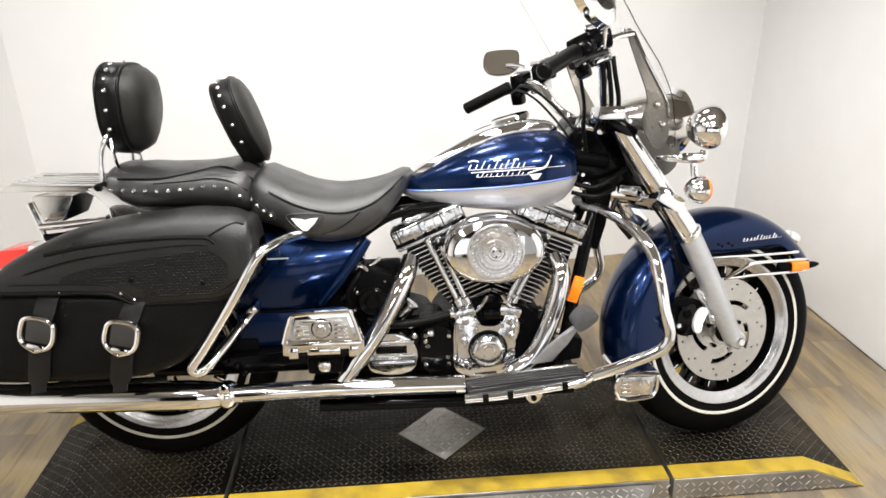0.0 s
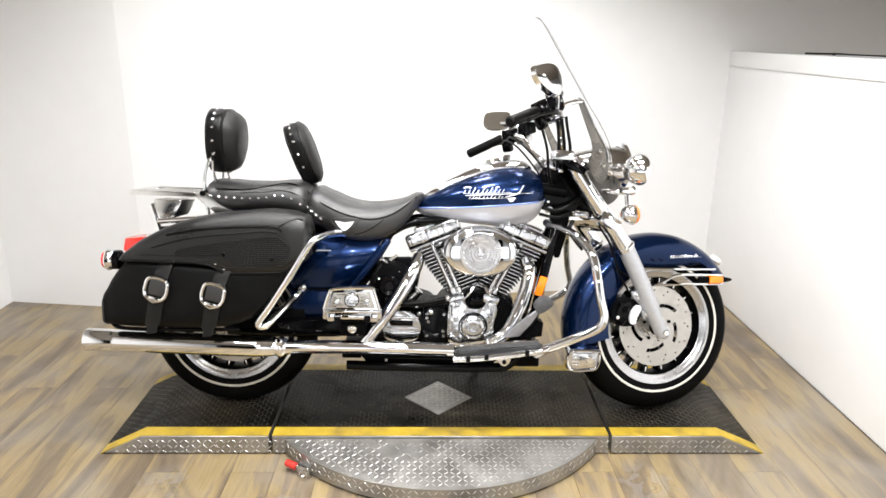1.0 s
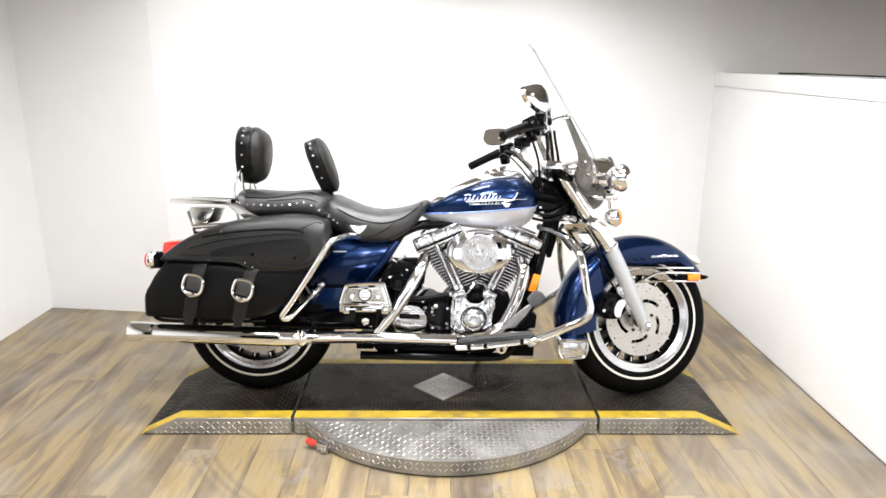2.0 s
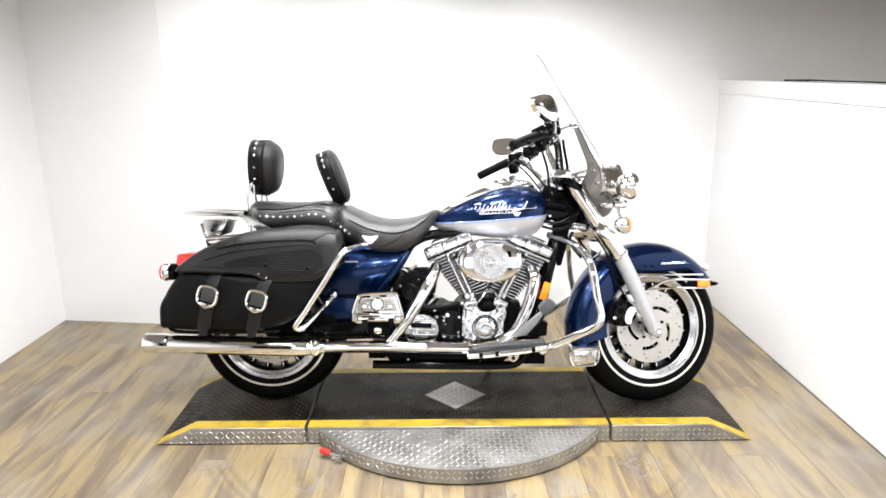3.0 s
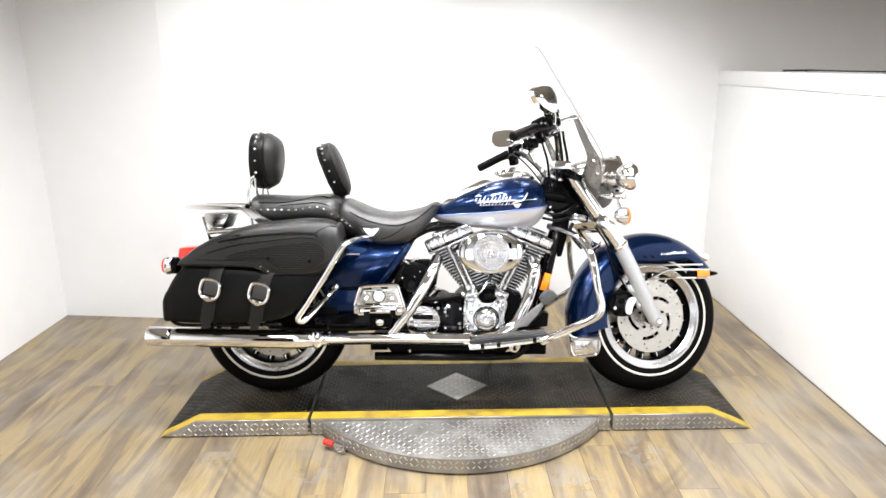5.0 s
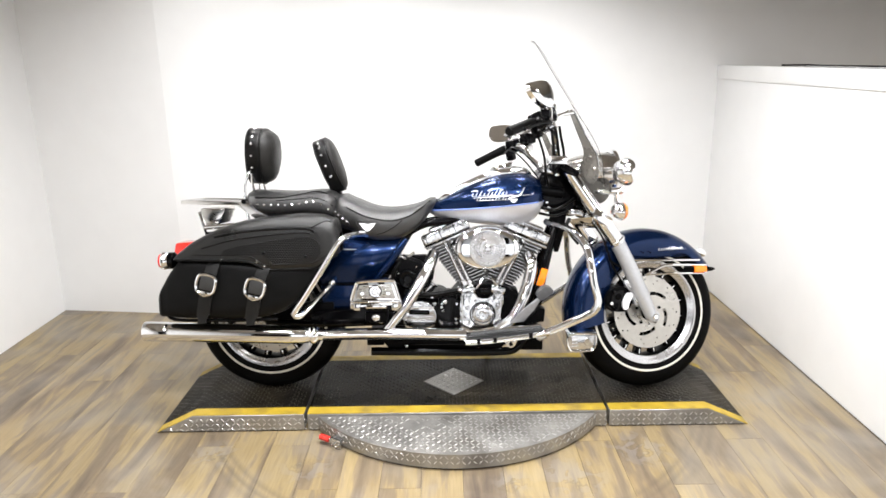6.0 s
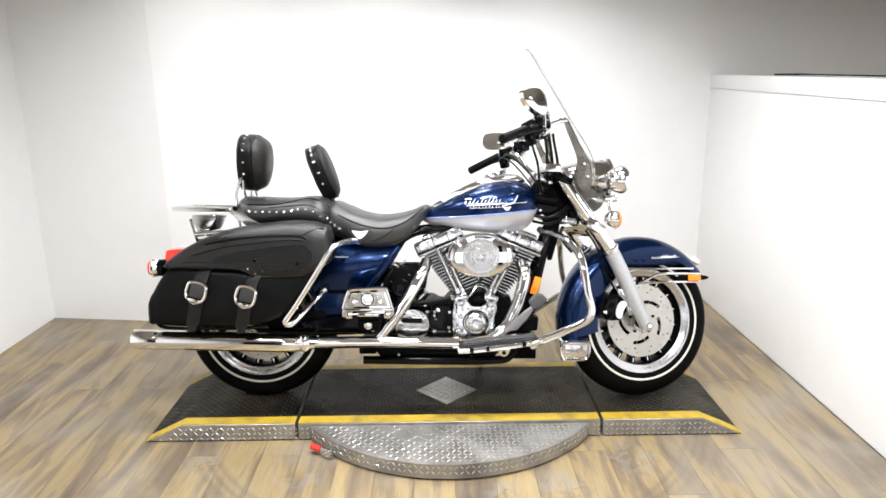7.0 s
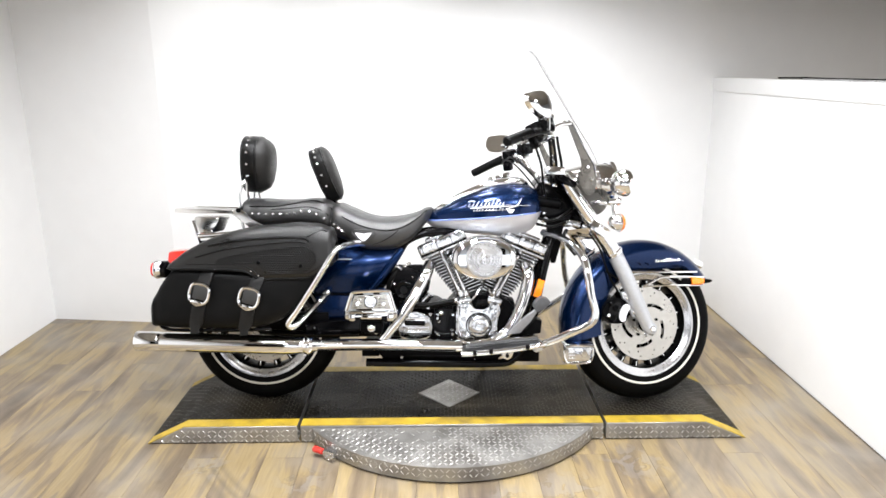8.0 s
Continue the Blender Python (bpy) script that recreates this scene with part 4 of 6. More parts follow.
for o, y, r in ((0.0, -0.232, 0.006), (0.020, -0.225, 0.006), (0.040, -0.218, 0.006)):
    P("control_cable", tube([(0.338 + o, y, 1.100), (0.343 + o, y, 1.06), (0.350 + o * 1.2, y + 0.01, 1.0), (0.362 + o * 1.2, y + 0.04, 0.965), (0.40 + o, -0.09, 0.93)], r, 8), HOSE, "", bar, True)
P("cable_block", box((0.372, -0.20, 0.965), (0.075, 0.05, 0.035), 0.01), CHROME_CAST, "", bar, True)
P("control_cable", tube([(0.26, -0.27, 1.075), (0.30, -0.20, 1.045), (0.345, -0.13, 0.99), (0.375, -0.07, 0.92), (0.40, -0.04, 0.86)], 0.005, 8), HOSE, "", bar, True)
P("control_cable", tube([(0.33, 0.28, 1.07), (0.32, 0.20, 1.075), (0.335, 0.10, 1.035), (0.38, 0.02, 0.95), (0.41, 0.0, 0.87)], 0.0042, 8), HOSE, "", bar, True)
P("control_cable", tube([(0.31, 0.28, 1.06), (0.30, 0.19, 1.06), (0.315, 0.09, 1.02), (0.36, 0.03, 0.94), (0.40, 0.02, 0.87)], 0.0035, 8), HOSE, "", bar, True)
for y in (-0.055, 0.055):
    P("bar_riser", box((0.430, y, 0.945), (0.035, 0.035, 0.06), 0.01), CHROME, "", bar, True)
P("brake_line", tube([(0.56, -0.105, 0.72), (0.60, -0.112, 0.66), (0.625, -0.108, 0.60), (0.655, -0.10, 0.53), (0.69, -0.10, 0.47)], 0.0045, 8), HOSE, "", bar, True)

# steering head and frame
frame_part = P("frame_neck", prism([(0.378, 0.938), (0.402, 0.950), (0.455, 0.938), (0.500, 0.915), (0.548, 0.800), (0.494, 0.790), (0.486, 0.760), (0.408, 0.772), (0.372, 0.80), (0.372, 0.88)], -0.065, 0.065, 0.012), BLACK_GLOSS, "black frame and steering head")
P("neck_gusset", prism([(0.412, 0.785), (0.494, 0.785), (0.474, 0.668), (0.456, 0.600), (0.436, 0.600), (0.436, 0.668)], -0.070, -0.050, 0.006), BLACK_SATIN, "", frame_part)
P("neck_lug", rod((0.409, -0.06, 0.789), (0.409, -0.098, 0.789), 0.011, 14), CHROME, "", frame_part)
for z in (0.905, 0.885, 0.815):
    P("neck_bolt", rod((0.405, -0.060, z), (0.405, -0.076, z), 0.006, 8), CHROME, "", frame_part)
P("ignition_block", box((0.425, -0.05, 0.948), (0.070, 0.06, 0.030), 0.008, (0, 15, 0)), CHROME_CAST, "", frame_part)
P("brake_tee", box((0.530, -0.075, 0.770), (0.055, 0.03, 0.026), 0.006, (0, 10, 0)), CHROME_CAST, "", frame_part)
P("hose", tube([(0.50, -0.08, 0.745), (0.485, -0.095, 0.715), (0.498, -0.105, 0.685), (0.535, -0.11, 0.64)], 0.008, 8), HOSE, "", frame_part)
P("neck_cover", rod((0.375, -0.07, 0.865), (0.475, -0.07, 0.850), 0.022, 14), BLACK_SATIN, "", frame_part)
P("wiring", tube([(0.36, -0.09, 0.80), (0.42, -0.11, 0.785), (0.47, -0.10, 0.80), (0.52, -0.08, 0.83)], 0.007, 8), HOSE, "", frame_part)
P("wiring", tube([(0.37, -0.09, 0.77), (0.43, -0.11, 0.76), (0.49, -0.09, 0.775)], 0.006, 8), HOSE, "", frame_part)
P("horn_bolt", ball((0.398, -0.10, 0.785), 0.010), CHROME, "", frame_part)
for s in (-1, 1):
    P("down_tube", tube([(0.462, s * 0.04, 0.77), (0.425, s * 0.075, 0.66), (0.385, s * 0.10, 0.50), (0.345, s * 0.12, 0.33), (0.28, s * 0.13, 0.205), (0.15, s * 0.13, 0.180), (-0.35, s * 0.13, 0.185)], 0.018, 12), BLACK_GLOSS, "black frame tube", frame_part)
    P("rear_tube", tube([(0.33, s * 0.04, 0.80), (0.05, s * 0.06, 0.745), (-0.12, s * 0.08, 0.725), (-0.25, s * 0.10, 0.655), (-0.42, s * 0.13, 0.60)], 0.016, 10), BLACK_GLOSS, "", frame_part)
    P("swing_arm", tube([(-0.38, s * 0.11, 0.315), (-0.60, s * 0.115, 0.312), (-0.80, s * 0.115, 0.315)], 0.024, 12), BLACK_GLOSS, "black swing arm", frame_part)
P("reflector", box((0.381, -0.122, 0.500), (0.030, 0.012, 0.076), 0.004, (0, 18, 0)), AMBER, "amber side reflector", frame_part)
P("voltage_box", box((0.335, -0.02, 0.228), (0.098, 0.22, 0.085), 0.008), BLACK_SATIN, "", frame_part)
P("belly_pan", prism(smooth2([(-0.300, 0.250), (-0.285, 0.206), (-0.245, 0.174), (-0.16, 0.165), (-0.024, 0.161), (0.12, 0.167), (0.19, 0.184), (0.225, 0.215), (0.235, 0.250), (0.0, 0.262), (-0.2, 0.260)], 4), -0.12, 0.12, 0.008), BLACK_SATIN, "", frame_part)
P("muffler_bracket", box((-0.335, 0, 0.226), (0.075, 0.21, 0.045), 0.006), BLACK_SATIN, "", frame_part)
for x, l in ((-0.02, 0.05), (0.035, 0.018)):
    P("label_bar", box((x, -0.1225, 0.190), (l, 0.003, 0.006), 0.001), BADGE, "", frame_part)
for x, z in ((-0.20, 0.205), (-0.10, 0.192), (0.02, 0.188), (0.11, 0.195)):
    P("pan_bolt", rod((x, -0.118, z), (x, -0.128, z), 0.006, 8), ALU, "", frame_part)
P("pan_edge", box((-0.06, -0.1205, 0.212), (0.30, 0.008, 0.006), 0.002), BLACK_GLOSS, "", frame_part)
P("side_stand", tube([(0.10, 0.14, 0.20), (0.14, 0.24, 0.10), (0.17, 0.292, 0.052)], 0.012, 10), BLACK_GLOSS, "black side stand", frame_part)

# fuel tank
tank_h = Hull([(-0.098, 0.770, 0.800, 0.018), (-0.078, 0.758, 0.815, 0.050), (-0.02, 0.741, 0.852, 0.088), (0.06, 0.728, 0.894, 0.122), (0.15, 0.717, 0.926, 0.146),
               (0.24, 0.713, 0.944, 0.156), (0.31, 0.722, 0.944, 0.150), (0.36, 0.746, 0.922, 0.128), (0.385, 0.782, 0.892, 0.098), (0.397, 0.815, 0.860, 0.045)], 2.25)


def tank_line(x):
    return 0.783 + 0.012 * (x + 0.09) / 0.2 + 0.055 * max(0.0, x - 0.05) ** 1.6


tank = P("fuel_tank", tank_h.mesh(36, 30, lo=tank_line), BLUE, "deep blue teardrop fuel tank with silver lower panel")
P("lower_panel", tank_h.mesh(36, 26, hi=tank_line), SILVER, "silver lower tank panel", tank)
for s in (-1, 1):
    P("pinstripe", tube([tank_h.at(x, tank_line(x), 0.0008, s) for x in np.linspace(-0.090, 0.388, 15)], 0.0032, 6, 2), PIN, "thin light blue pinstripe", tank)
console = Hull([(-0.085, 0.806, 0.822, 0.012), (-0.05, 0.805, 0.848, 0.044), (0.03, 0.845, 0.897, 0.062), (0.12, 0.888, 0.941, 0.074), (0.20, 0.912, 0.964, 0.080), (0.28, 0.920, 0.968, 0.076), (0.33, 0.925, 0.955, 0.05), (0.345, 0.925, 0.94, 0.012)], 2.6)
dash = P("tank_console", console.mesh(24, 20), CHROME, "chrome tank console", tank)
P("speedometer", lathe([(0.052, 0), (0.056, 0.008), (0.052, 0.016), (0.046, 0.016), (0.0, 0.013)], (0.215, 0, 0.960), (-0.25, 0, 1), 28), CHROME, "chrome gauge bezel", tank)


def strokes(at, x0, x1, low, step, tall, r, seed):
    """A run of short slanted raised strokes on one base line, at() laying each on its surface."""
    wave = random.Random(seed)
    bits = [tube([at(x, low(x)) for x in np.linspace(x0, x1, 9)], r * 0.45, 6, 1)]
    x = x0
    while x < x1 - step:
        h = tall * wave.choice((0.55, 0.6, 0.7, 1.0))
        bits.append(tube([at(x, low(x)), at(x + h * 0.25, low(x) + h * 0.5), at(x + h * 0.55, low(x) + h)], r, 6, 2))
        x += step * wave.uniform(0.75, 1.2)
    return join(*bits)


def badge(s):
    """Raised bright script on the tank side, kept as two plain rows of strokes with a long swoosh and a small shield."""
    def at(x, z):
        return tank_h.at(x, z, 0.0012, s)

    P("badge_script", strokes(at, 0.084, 0.258, lambda x: 0.845 + 0.05 * (x - 0.084), 0.0165, 0.021, 0.0014, 3), BADGE, "plain bright raised script strokes", tank)
    P("badge_script", strokes(at, 0.104, 0.245, lambda x: 0.827 + 0.04 * (x - 0.104), 0.0140, 0.013, 0.0013, 8), BADGE, "plain bright raised script strokes", tank)
    for x, z, l in ((0.084, 0.868, 0.026), (0.150, 0.872, 0.018), (0.200, 0.873, 0.014)):
        P("badge_swoosh", tube([at(x, z - 0.004), at(x + l / 2, z), at(x + l, z - 0.002)], 0.0022, 6), BADGE, "", tank)
    line = [tank_h.at(x, z, 0.002, s) for x, z in ((0.235, 0.836), (0.262, 0.844), (0.285, 0.853), (0.302, 0.880))]
    P("badge_swoosh", tube(line, [0.002, 0.003, 0.003, 0.001], 6), BADGE, "", tank)
    line = [tank_h.at(x, z, 0.002, s) for x, z in ((0.09, 0.838), (0.16, 0.843), (0.25, 0.848), (0.338, 0.851))]
    P("badge_swoosh", tube(line, [0.0012, 0.0018, 0.0018, 0.0008], 6), BADGE, "", tank)
    b = prism([(0.240, 0.834), (0.274, 0.835), (0.263, 0.819), (0.250, 0.819)], -0.002, 0.002, 0.0008, 1)
    bmesh.ops.transform(b, matrix=pose(0, tank_h.y(0.255, 0.825, s, 0.0015), 0), verts=b.verts)
    P("badge_shield", b, BADGE, "", tank)


P("script_line", strokes(lambda x, z: Vector((x, -0.0905, z)), 0.872, 1.006, lambda x: 0.594 + 0.03 * (x - 0.872), 0.0115, 0.013, 0.0010, 5), BADGE, "plain bright raised script strokes", fender, True)
badge(-1)
badge(1)

# seat
seat_h = Hull([(-0.505, 0.735, 0.815, 0.10), (-0.485, 0.722, 0.850, 0.145), (-0.43, 0.700, 0.842, 0.172), (-0.36, 0.668, 0.812, 0.186), (-0.28, 0.658, 0.796, 0.190), (-0.20, 0.675, 0.802, 0.178),
               (-0.13, 0.728, 0.820, 0.140), (-0.090, 0.778, 0.838, 0.092), (-0.070, 0.805, 0.838, 0.04)], 3.3)
seat = P("rider_seat", seat_h.mesh(30, 32), LEATHER, "black leather rider seat with chrome studs")
pil_h = Hull([(-0.880, 0.815, 0.842, 0.06), (-0.868, 0.785, 0.866, 0.110), (-0.82, 0.768, 0.877, 0.140), (-0.73, 0.762, 0.874, 0.155), (-0.64, 0.760, 0.874, 0.162), (-0.56, 0.752, 0.880, 0.165), (-0.505, 0.742, 0.872, 0.158), (-0.470, 0.74, 0.845, 0.12)], 2.8)
pillion = P("passenger_seat", pil_h.mesh(30, 32), LEATHER, "black leather passenger seat with chrome studs")
for s in (-1, 1):
    P("piping", tube([seat_h.at(x, z, 0.001, s) for x, z in ((-0.485, 0.835), (-0.42, 0.800), (-0.34, 0.766), (-0.25, 0.752), (-0.18, 0.768), (-0.13, 0.798), (-0.092, 0.828))], 0.0035, 6), HOSE, "", seat)
    P("piping", tube([seat_h.at(x, z, 0.0005, s) for x, z in ((-0.205, 0.752), (-0.235, 0.728), (-0.275, 0.705), (-0.31, 0.695))], 0.002, 6), HOSE, "", seat)
    P("piping", tube([pil_h.at(x, z, 0.001, s) for x, z in ((-0.868, 0.845), (-0.80, 0.850), (-0.71, 0.850), (-0.63, 0.862), (-0.575, 0.872), (-0.53, 0.866), (-0.485, 0.838))], 0.0035, 6), HOSE, "", pillion)
    P("piping", tube([pil_h.at(x, z, 0.0008, s) for x, z in ((-0.73, 0.838), (-0.65, 0.842), (-0.58, 0.848), (-0.53, 0.838), (-0.495, 0.812))], 0.002, 6), HOSE, "", pillion)
    for x in np.linspace(-0.842, -0.512, 12):
        z = float(np.interp(x, (-0.85, -0.70, -0.64, -0.585, -0.55, -0.51), (0.822, 0.818, 0.822, 0.832, 0.826, 0.798)))
        P("stud", ball(pil_h.at(x, z, 0.0, s), 0.0062), CHROME, "chrome stud", pillion)
    P("stud_panel", seat_h.patch(-0.492, -0.425, lambda t: 0.752 - 0.03 * t, lambda t: 0.805 - 0.045 * t - 0.02 * t * t, 0.004, 10, 5, s), LEATHER, "", seat)
    for x, z in ((-0.486, 0.788), (-0.470, 0.776), (-0.452, 0.762), (-0.436, 0.750)):
        P("stud", ball(seat_h.at(x, z, 0.004, s), 0.006), CHROME, "chrome stud", seat)
    b = prism([(x + 0.020, z + 0.001) for x, z in ((-0.402, 0.742), (-0.378, 0.740), (-0.366, 0.736), (-0.354, 0.740), (-0.332, 0.742), (-0.344, 0.724), (-0.361, 0.708), (-0.372, 0.707), (-0.388, 0.722))], -0.004, 0.004, 0.0015, 1)
    bmesh.ops.transform(b, matrix=pose(0, seat_h.y(-0.346, 0.728, s, 0.001), 0), verts=b.verts)
    P("seat_emblem", b, BADGE, "plain chrome wing-shaped emblem", seat)
    P("emblem_border", tube([seat_h.at(x, z, 0.002, s) for x, z in ((-0.394, 0.750), (-0.30, 0.751), (-0.318, 0.722), (-0.346, 0.702), (-0.366, 0.712))], 0.002, 6, 4, True), LEATHER, "", seat)


def backrest(name, label, mid, lean, hw, hh, depth, full):
    """A padded upright: a dark studded border band and a softer padded face ahead of it."""
    n = 44
    m = pose(*mid, 0, lean, 0)

    def outline(k, j):
        q = 2 * math.pi * j / n
        c, s = math.cos(q), math.sin(q)
        y = hw * k * math.copysign(abs(c) ** 0.72, c) * (1 - 0.30 * max(0.0, 0.35 - s) ** 1.3)
        return y, hh * (0.10 + 0.90 * k) * math.copysign(abs(s) ** 0.72, s)

    def skin(rings, ends):
        bm = bmesh.new()
        loops = []
        for off, k in rings:
            loop = []
            for j in range(n):
                y, z = outline(k, j)
                pucker = 0.0022 * noise.noise((off * 40, y * 30, z * 30 + hw * 90))
                loop.append(bm.verts.new(m @ Vector((off + pucker, y * (1 + pucker * 4), z))))
            loops.append(loop)
        for a, b in zip(loops, loops[1:]):
            for j in range(n):
                bm.faces.new((a[j], a[(j + 1) % n], b[(j + 1) % n], b[j]))
        for e in ends:
            bm.faces.new(loops[e])
        return bm

    d = depth
    pad = P(name, skin([(-d, 0.72), (-d * 0.97, 0.90), (-d * 0.75, 0.975), (-d * 0.3, 1.0), (d * 0.3, 1.005), (d * 0.80, 0.985), (d * 0.95, 0.955), (d * 0.90, 0.90)], (0, -1)), BAND_LEATHER, label)
    P("padded_face", skin([(d * 0.88, 0.94), (d * 1.02, 0.955), (d * (1 + 0.3 * full), 0.91), (d * (1 + 0.68 * full), 0.78), (d * (1 + 0.92 * full), 0.55), (d * (1 + full), 0.28)], (0, -1)), PAD_LEATHER, "soft black leather pad face", pad)
    for x, k in ((-d * 0.80, 0.975), (d * 0.86, 0.985)):
        P("piping", tube([m @ Vector((x, *outline(k, j))) for j in range(n)], 0.0032, 6, 1, True), BAND_LEATHER, "", pad)
    for j in range(n):
        y, z = outline(1.01, j)
        if j % 2 == 0 and z > -hh * 0.62:
            P("stud", ball(m @ Vector((-d * 0.05, y, z)), 0.0058), CHROME, "chrome stud", pad)
    return pad


pad_a = backrest("passenger_backrest", "black leather passenger backrest pad with chrome studs", (-0.836, 0.0, 1.024), 3, 0.124, 0.120, 0.034, 1.5)
pad_b = backrest("rider_backrest", "black leather rider backrest pad with chrome studs", (-0.529, 0.0, 0.978), -20, 0.098, 0.121, 0.030, 0.72)
P("pad_post", box((-0.50, 0, 0.865), (0.03, 0.06, 0.09), 0.006, (0, -17, 0)), BLACK_SATIN, "", pad_b)
sissy = P("sissy_bar", tube([(-0.862, -0.105, 0.745), (-0.872, -0.108, 0.83), (-0.872, -0.108, 0.90), (-0.852, -0.095, 0.96), (-0.845, 0.0, 0.99), (-0.852, 0.095, 0.96), (-0.872, 0.108, 0.90), (-0.872, 0.108, 0.83), (-0.862, 0.105, 0.745)], 0.0065, 10), CHROME, "chrome backrest bar")
for s in (-1, 1):
    P("inner_bar", tube([(-0.836, s * 0.085, 0.86), (-0.846, s * 0.085, 0.905), (-0.85, s * 0.08, 0.95)], 0.005, 8), CHROME, "", sissy)
    P("side_plate", prism([(-0.890, 0.832), (-0.848, 0.838), (-0.806, 0.795), (-0.765, 0.772), (-0.72, 0.766), (-0.735, 0.752), (-0.810, 0.757), (-0.85, 0.790)], s * 0.162, s * 0.168, 0.002), CHROME, "chrome side plate", sissy)
    P("mount_knob", rod((-0.862, s * 0.112, 0.835), (-0.862, s * 0.175, 0.835), 0.010, 10), BLACK_SATIN, "", sissy)

# luggage rack and tail
rack = P("luggage_rack", join(box((-1.010, -0.115, 0.829), (0.268, 0.012, 0.017), 0.004, (0, 1.5, 0)), box((-1.010, 0.115, 0.829), (0.268, 0.012, 0.017), 0.004, (0, 1.5, 0)),
                              tube([(-1.136, -0.11, 0.832), (-1.146, -0.06, 0.832), (-1.148, 0.0, 0.832), (-1.146, 0.06, 0.832), (-1.136, 0.11, 0.832)], 0.008, 10)), CHROME_WORN, "chrome luggage rack")
for y in (-0.075, -0.0375, 0.0, 0.0375, 0.075):
    P("rack_rail", box((-1.010, y, 0.829), (0.265, 0.014, 0.008), 0.003, (0, 1.5, 0)), CHROME, "", rack)
P("rack_foot", prism([(-0.92, 0.82), (-0.885, 0.826), (-0.85, 0.80), (-0.87, 0.79)], -0.12, -0.108, 0.003), CHROME, "", rack)
tail = P("tail_bracket", prism([(-1.082, 0.790), (-1.078, 0.803), (-0.972, 0.803), (-0.976, 0.790), (-1.004, 0.733), (-1.058, 0.731), (-1.066, 0.768)], -0.075, 0.075, 0.005), CHROME_WORN, "satin aluminium tail bracket")
P("bracket_arm", tube([(-1.086, -0.078, 0.786), (-1.072, -0.080, 0.742), (-1.058, -0.080, 0.69)], 0.008, 8), CHROME, "", tail)
P("cross_bar", tube([(-1.06, -0.09, 0.722), (-0.98, -0.095, 0.728), (-0.88, -0.10, 0.738)], 0.010, 10), CHROME, "", tail)
P("cross_bar", tube([(-1.055, -0.085, 0.692), (-0.98, -0.09, 0.70), (-0.88, -0.10, 0.717)], 0.010, 10), BLACK_GLOSS, "", tail)
P("tail_lamp", prism([(-1.215, 0.60), (-1.205, 0.652), (-1.13, 0.657), (-1.11, 0.61), (-1.14, 0.585)], -0.055, 0.055, 0.01), RED, "red tail lamp", tail)
P("tail_lamp_base", prism([(-1.14, 0.575), (-1.12, 0.665), (-1.08, 0.665), (-1.06, 0.56)], -0.06, 0.06, 0.006), CHROME, "", tail)
for s in (-1, 1):
    sg = P("rear_signal", lathe([(0.0, -0.048), (0.014, -0.046), (0.030, -0.03), (0.036, -0.008), (0.038, 0.004), (0.034, 0.010)], (-1.158, s * 0.275, 0.606), (-1, 0, 0), 24), CHROME, "chrome rear turn signal with red lens")
    P("lens", lathe([(0.035, 0.006), (0.028, 0.02), (0.0, 0.027)], (-1.158, s * 0.275, 0.606), (-1, 0, 0), 24), RED, "red lens", sg)
    P("cup", lathe([(0.034, 0.0), (0.034, 0.02), (0.02, 0.03), (0.0, 0.032)], (-1.140, s * 0.275, 0.606), (1, 0, 0), 20), BLACK_GLOSS, "", sg)
    P("stem", tube([(-1.11, s * 0.27, 0.606), (-1.07, s * 0.20, 0.606), (-1.05, s * 0.06, 0.606)], 0.009, 8), CHROME, "", sg)
P("rear_fender", fender_sheet(REAR, 0.375, 0.102, 20, 165, lambda q: 0.27), BLUE, "deep blue rear fender")

# saddlebags
LID = [(-1.120, 0.570, 0.592, 0.05), (-1.110, 0.556, 0.612, 0.072), (-1.06, 0.552, 0.664, 0.083), (-0.98, 0.555, 0.712, 0.087), (-0.85, 0.556, 0.760, 0.089), (-0.69, 0.556, 0.784, 0.090), (-0.56, 0.560, 0.790, 0.088), (-0.485, 0.575, 0.775, 0.080), (-0.452, 0.605, 0.748, 0.062), (-0.444, 0.64, 0.715, 0.04)]
BODY = [(-1.184, 0.400, 0.432, 0.03), (-1.177, 0.388, 0.465, 0.055), (-1.150, 0.380, 0.525, 0.070), (-1.095, 0.374, 0.602, 0.076), (-0.95, 0.370, 0.62, 0.079), (-0.83, 0.371, 0.61, 0.079), (-0.72, 0.385, 0.60, 0.077), (-0.645, 0.418, 0.60, 0.071), (-0.575, 0.490, 0.605, 0.06), (-0.515, 0.562, 0.62, 0.045), (-0.495, 0.585, 0.61, 0.02)]


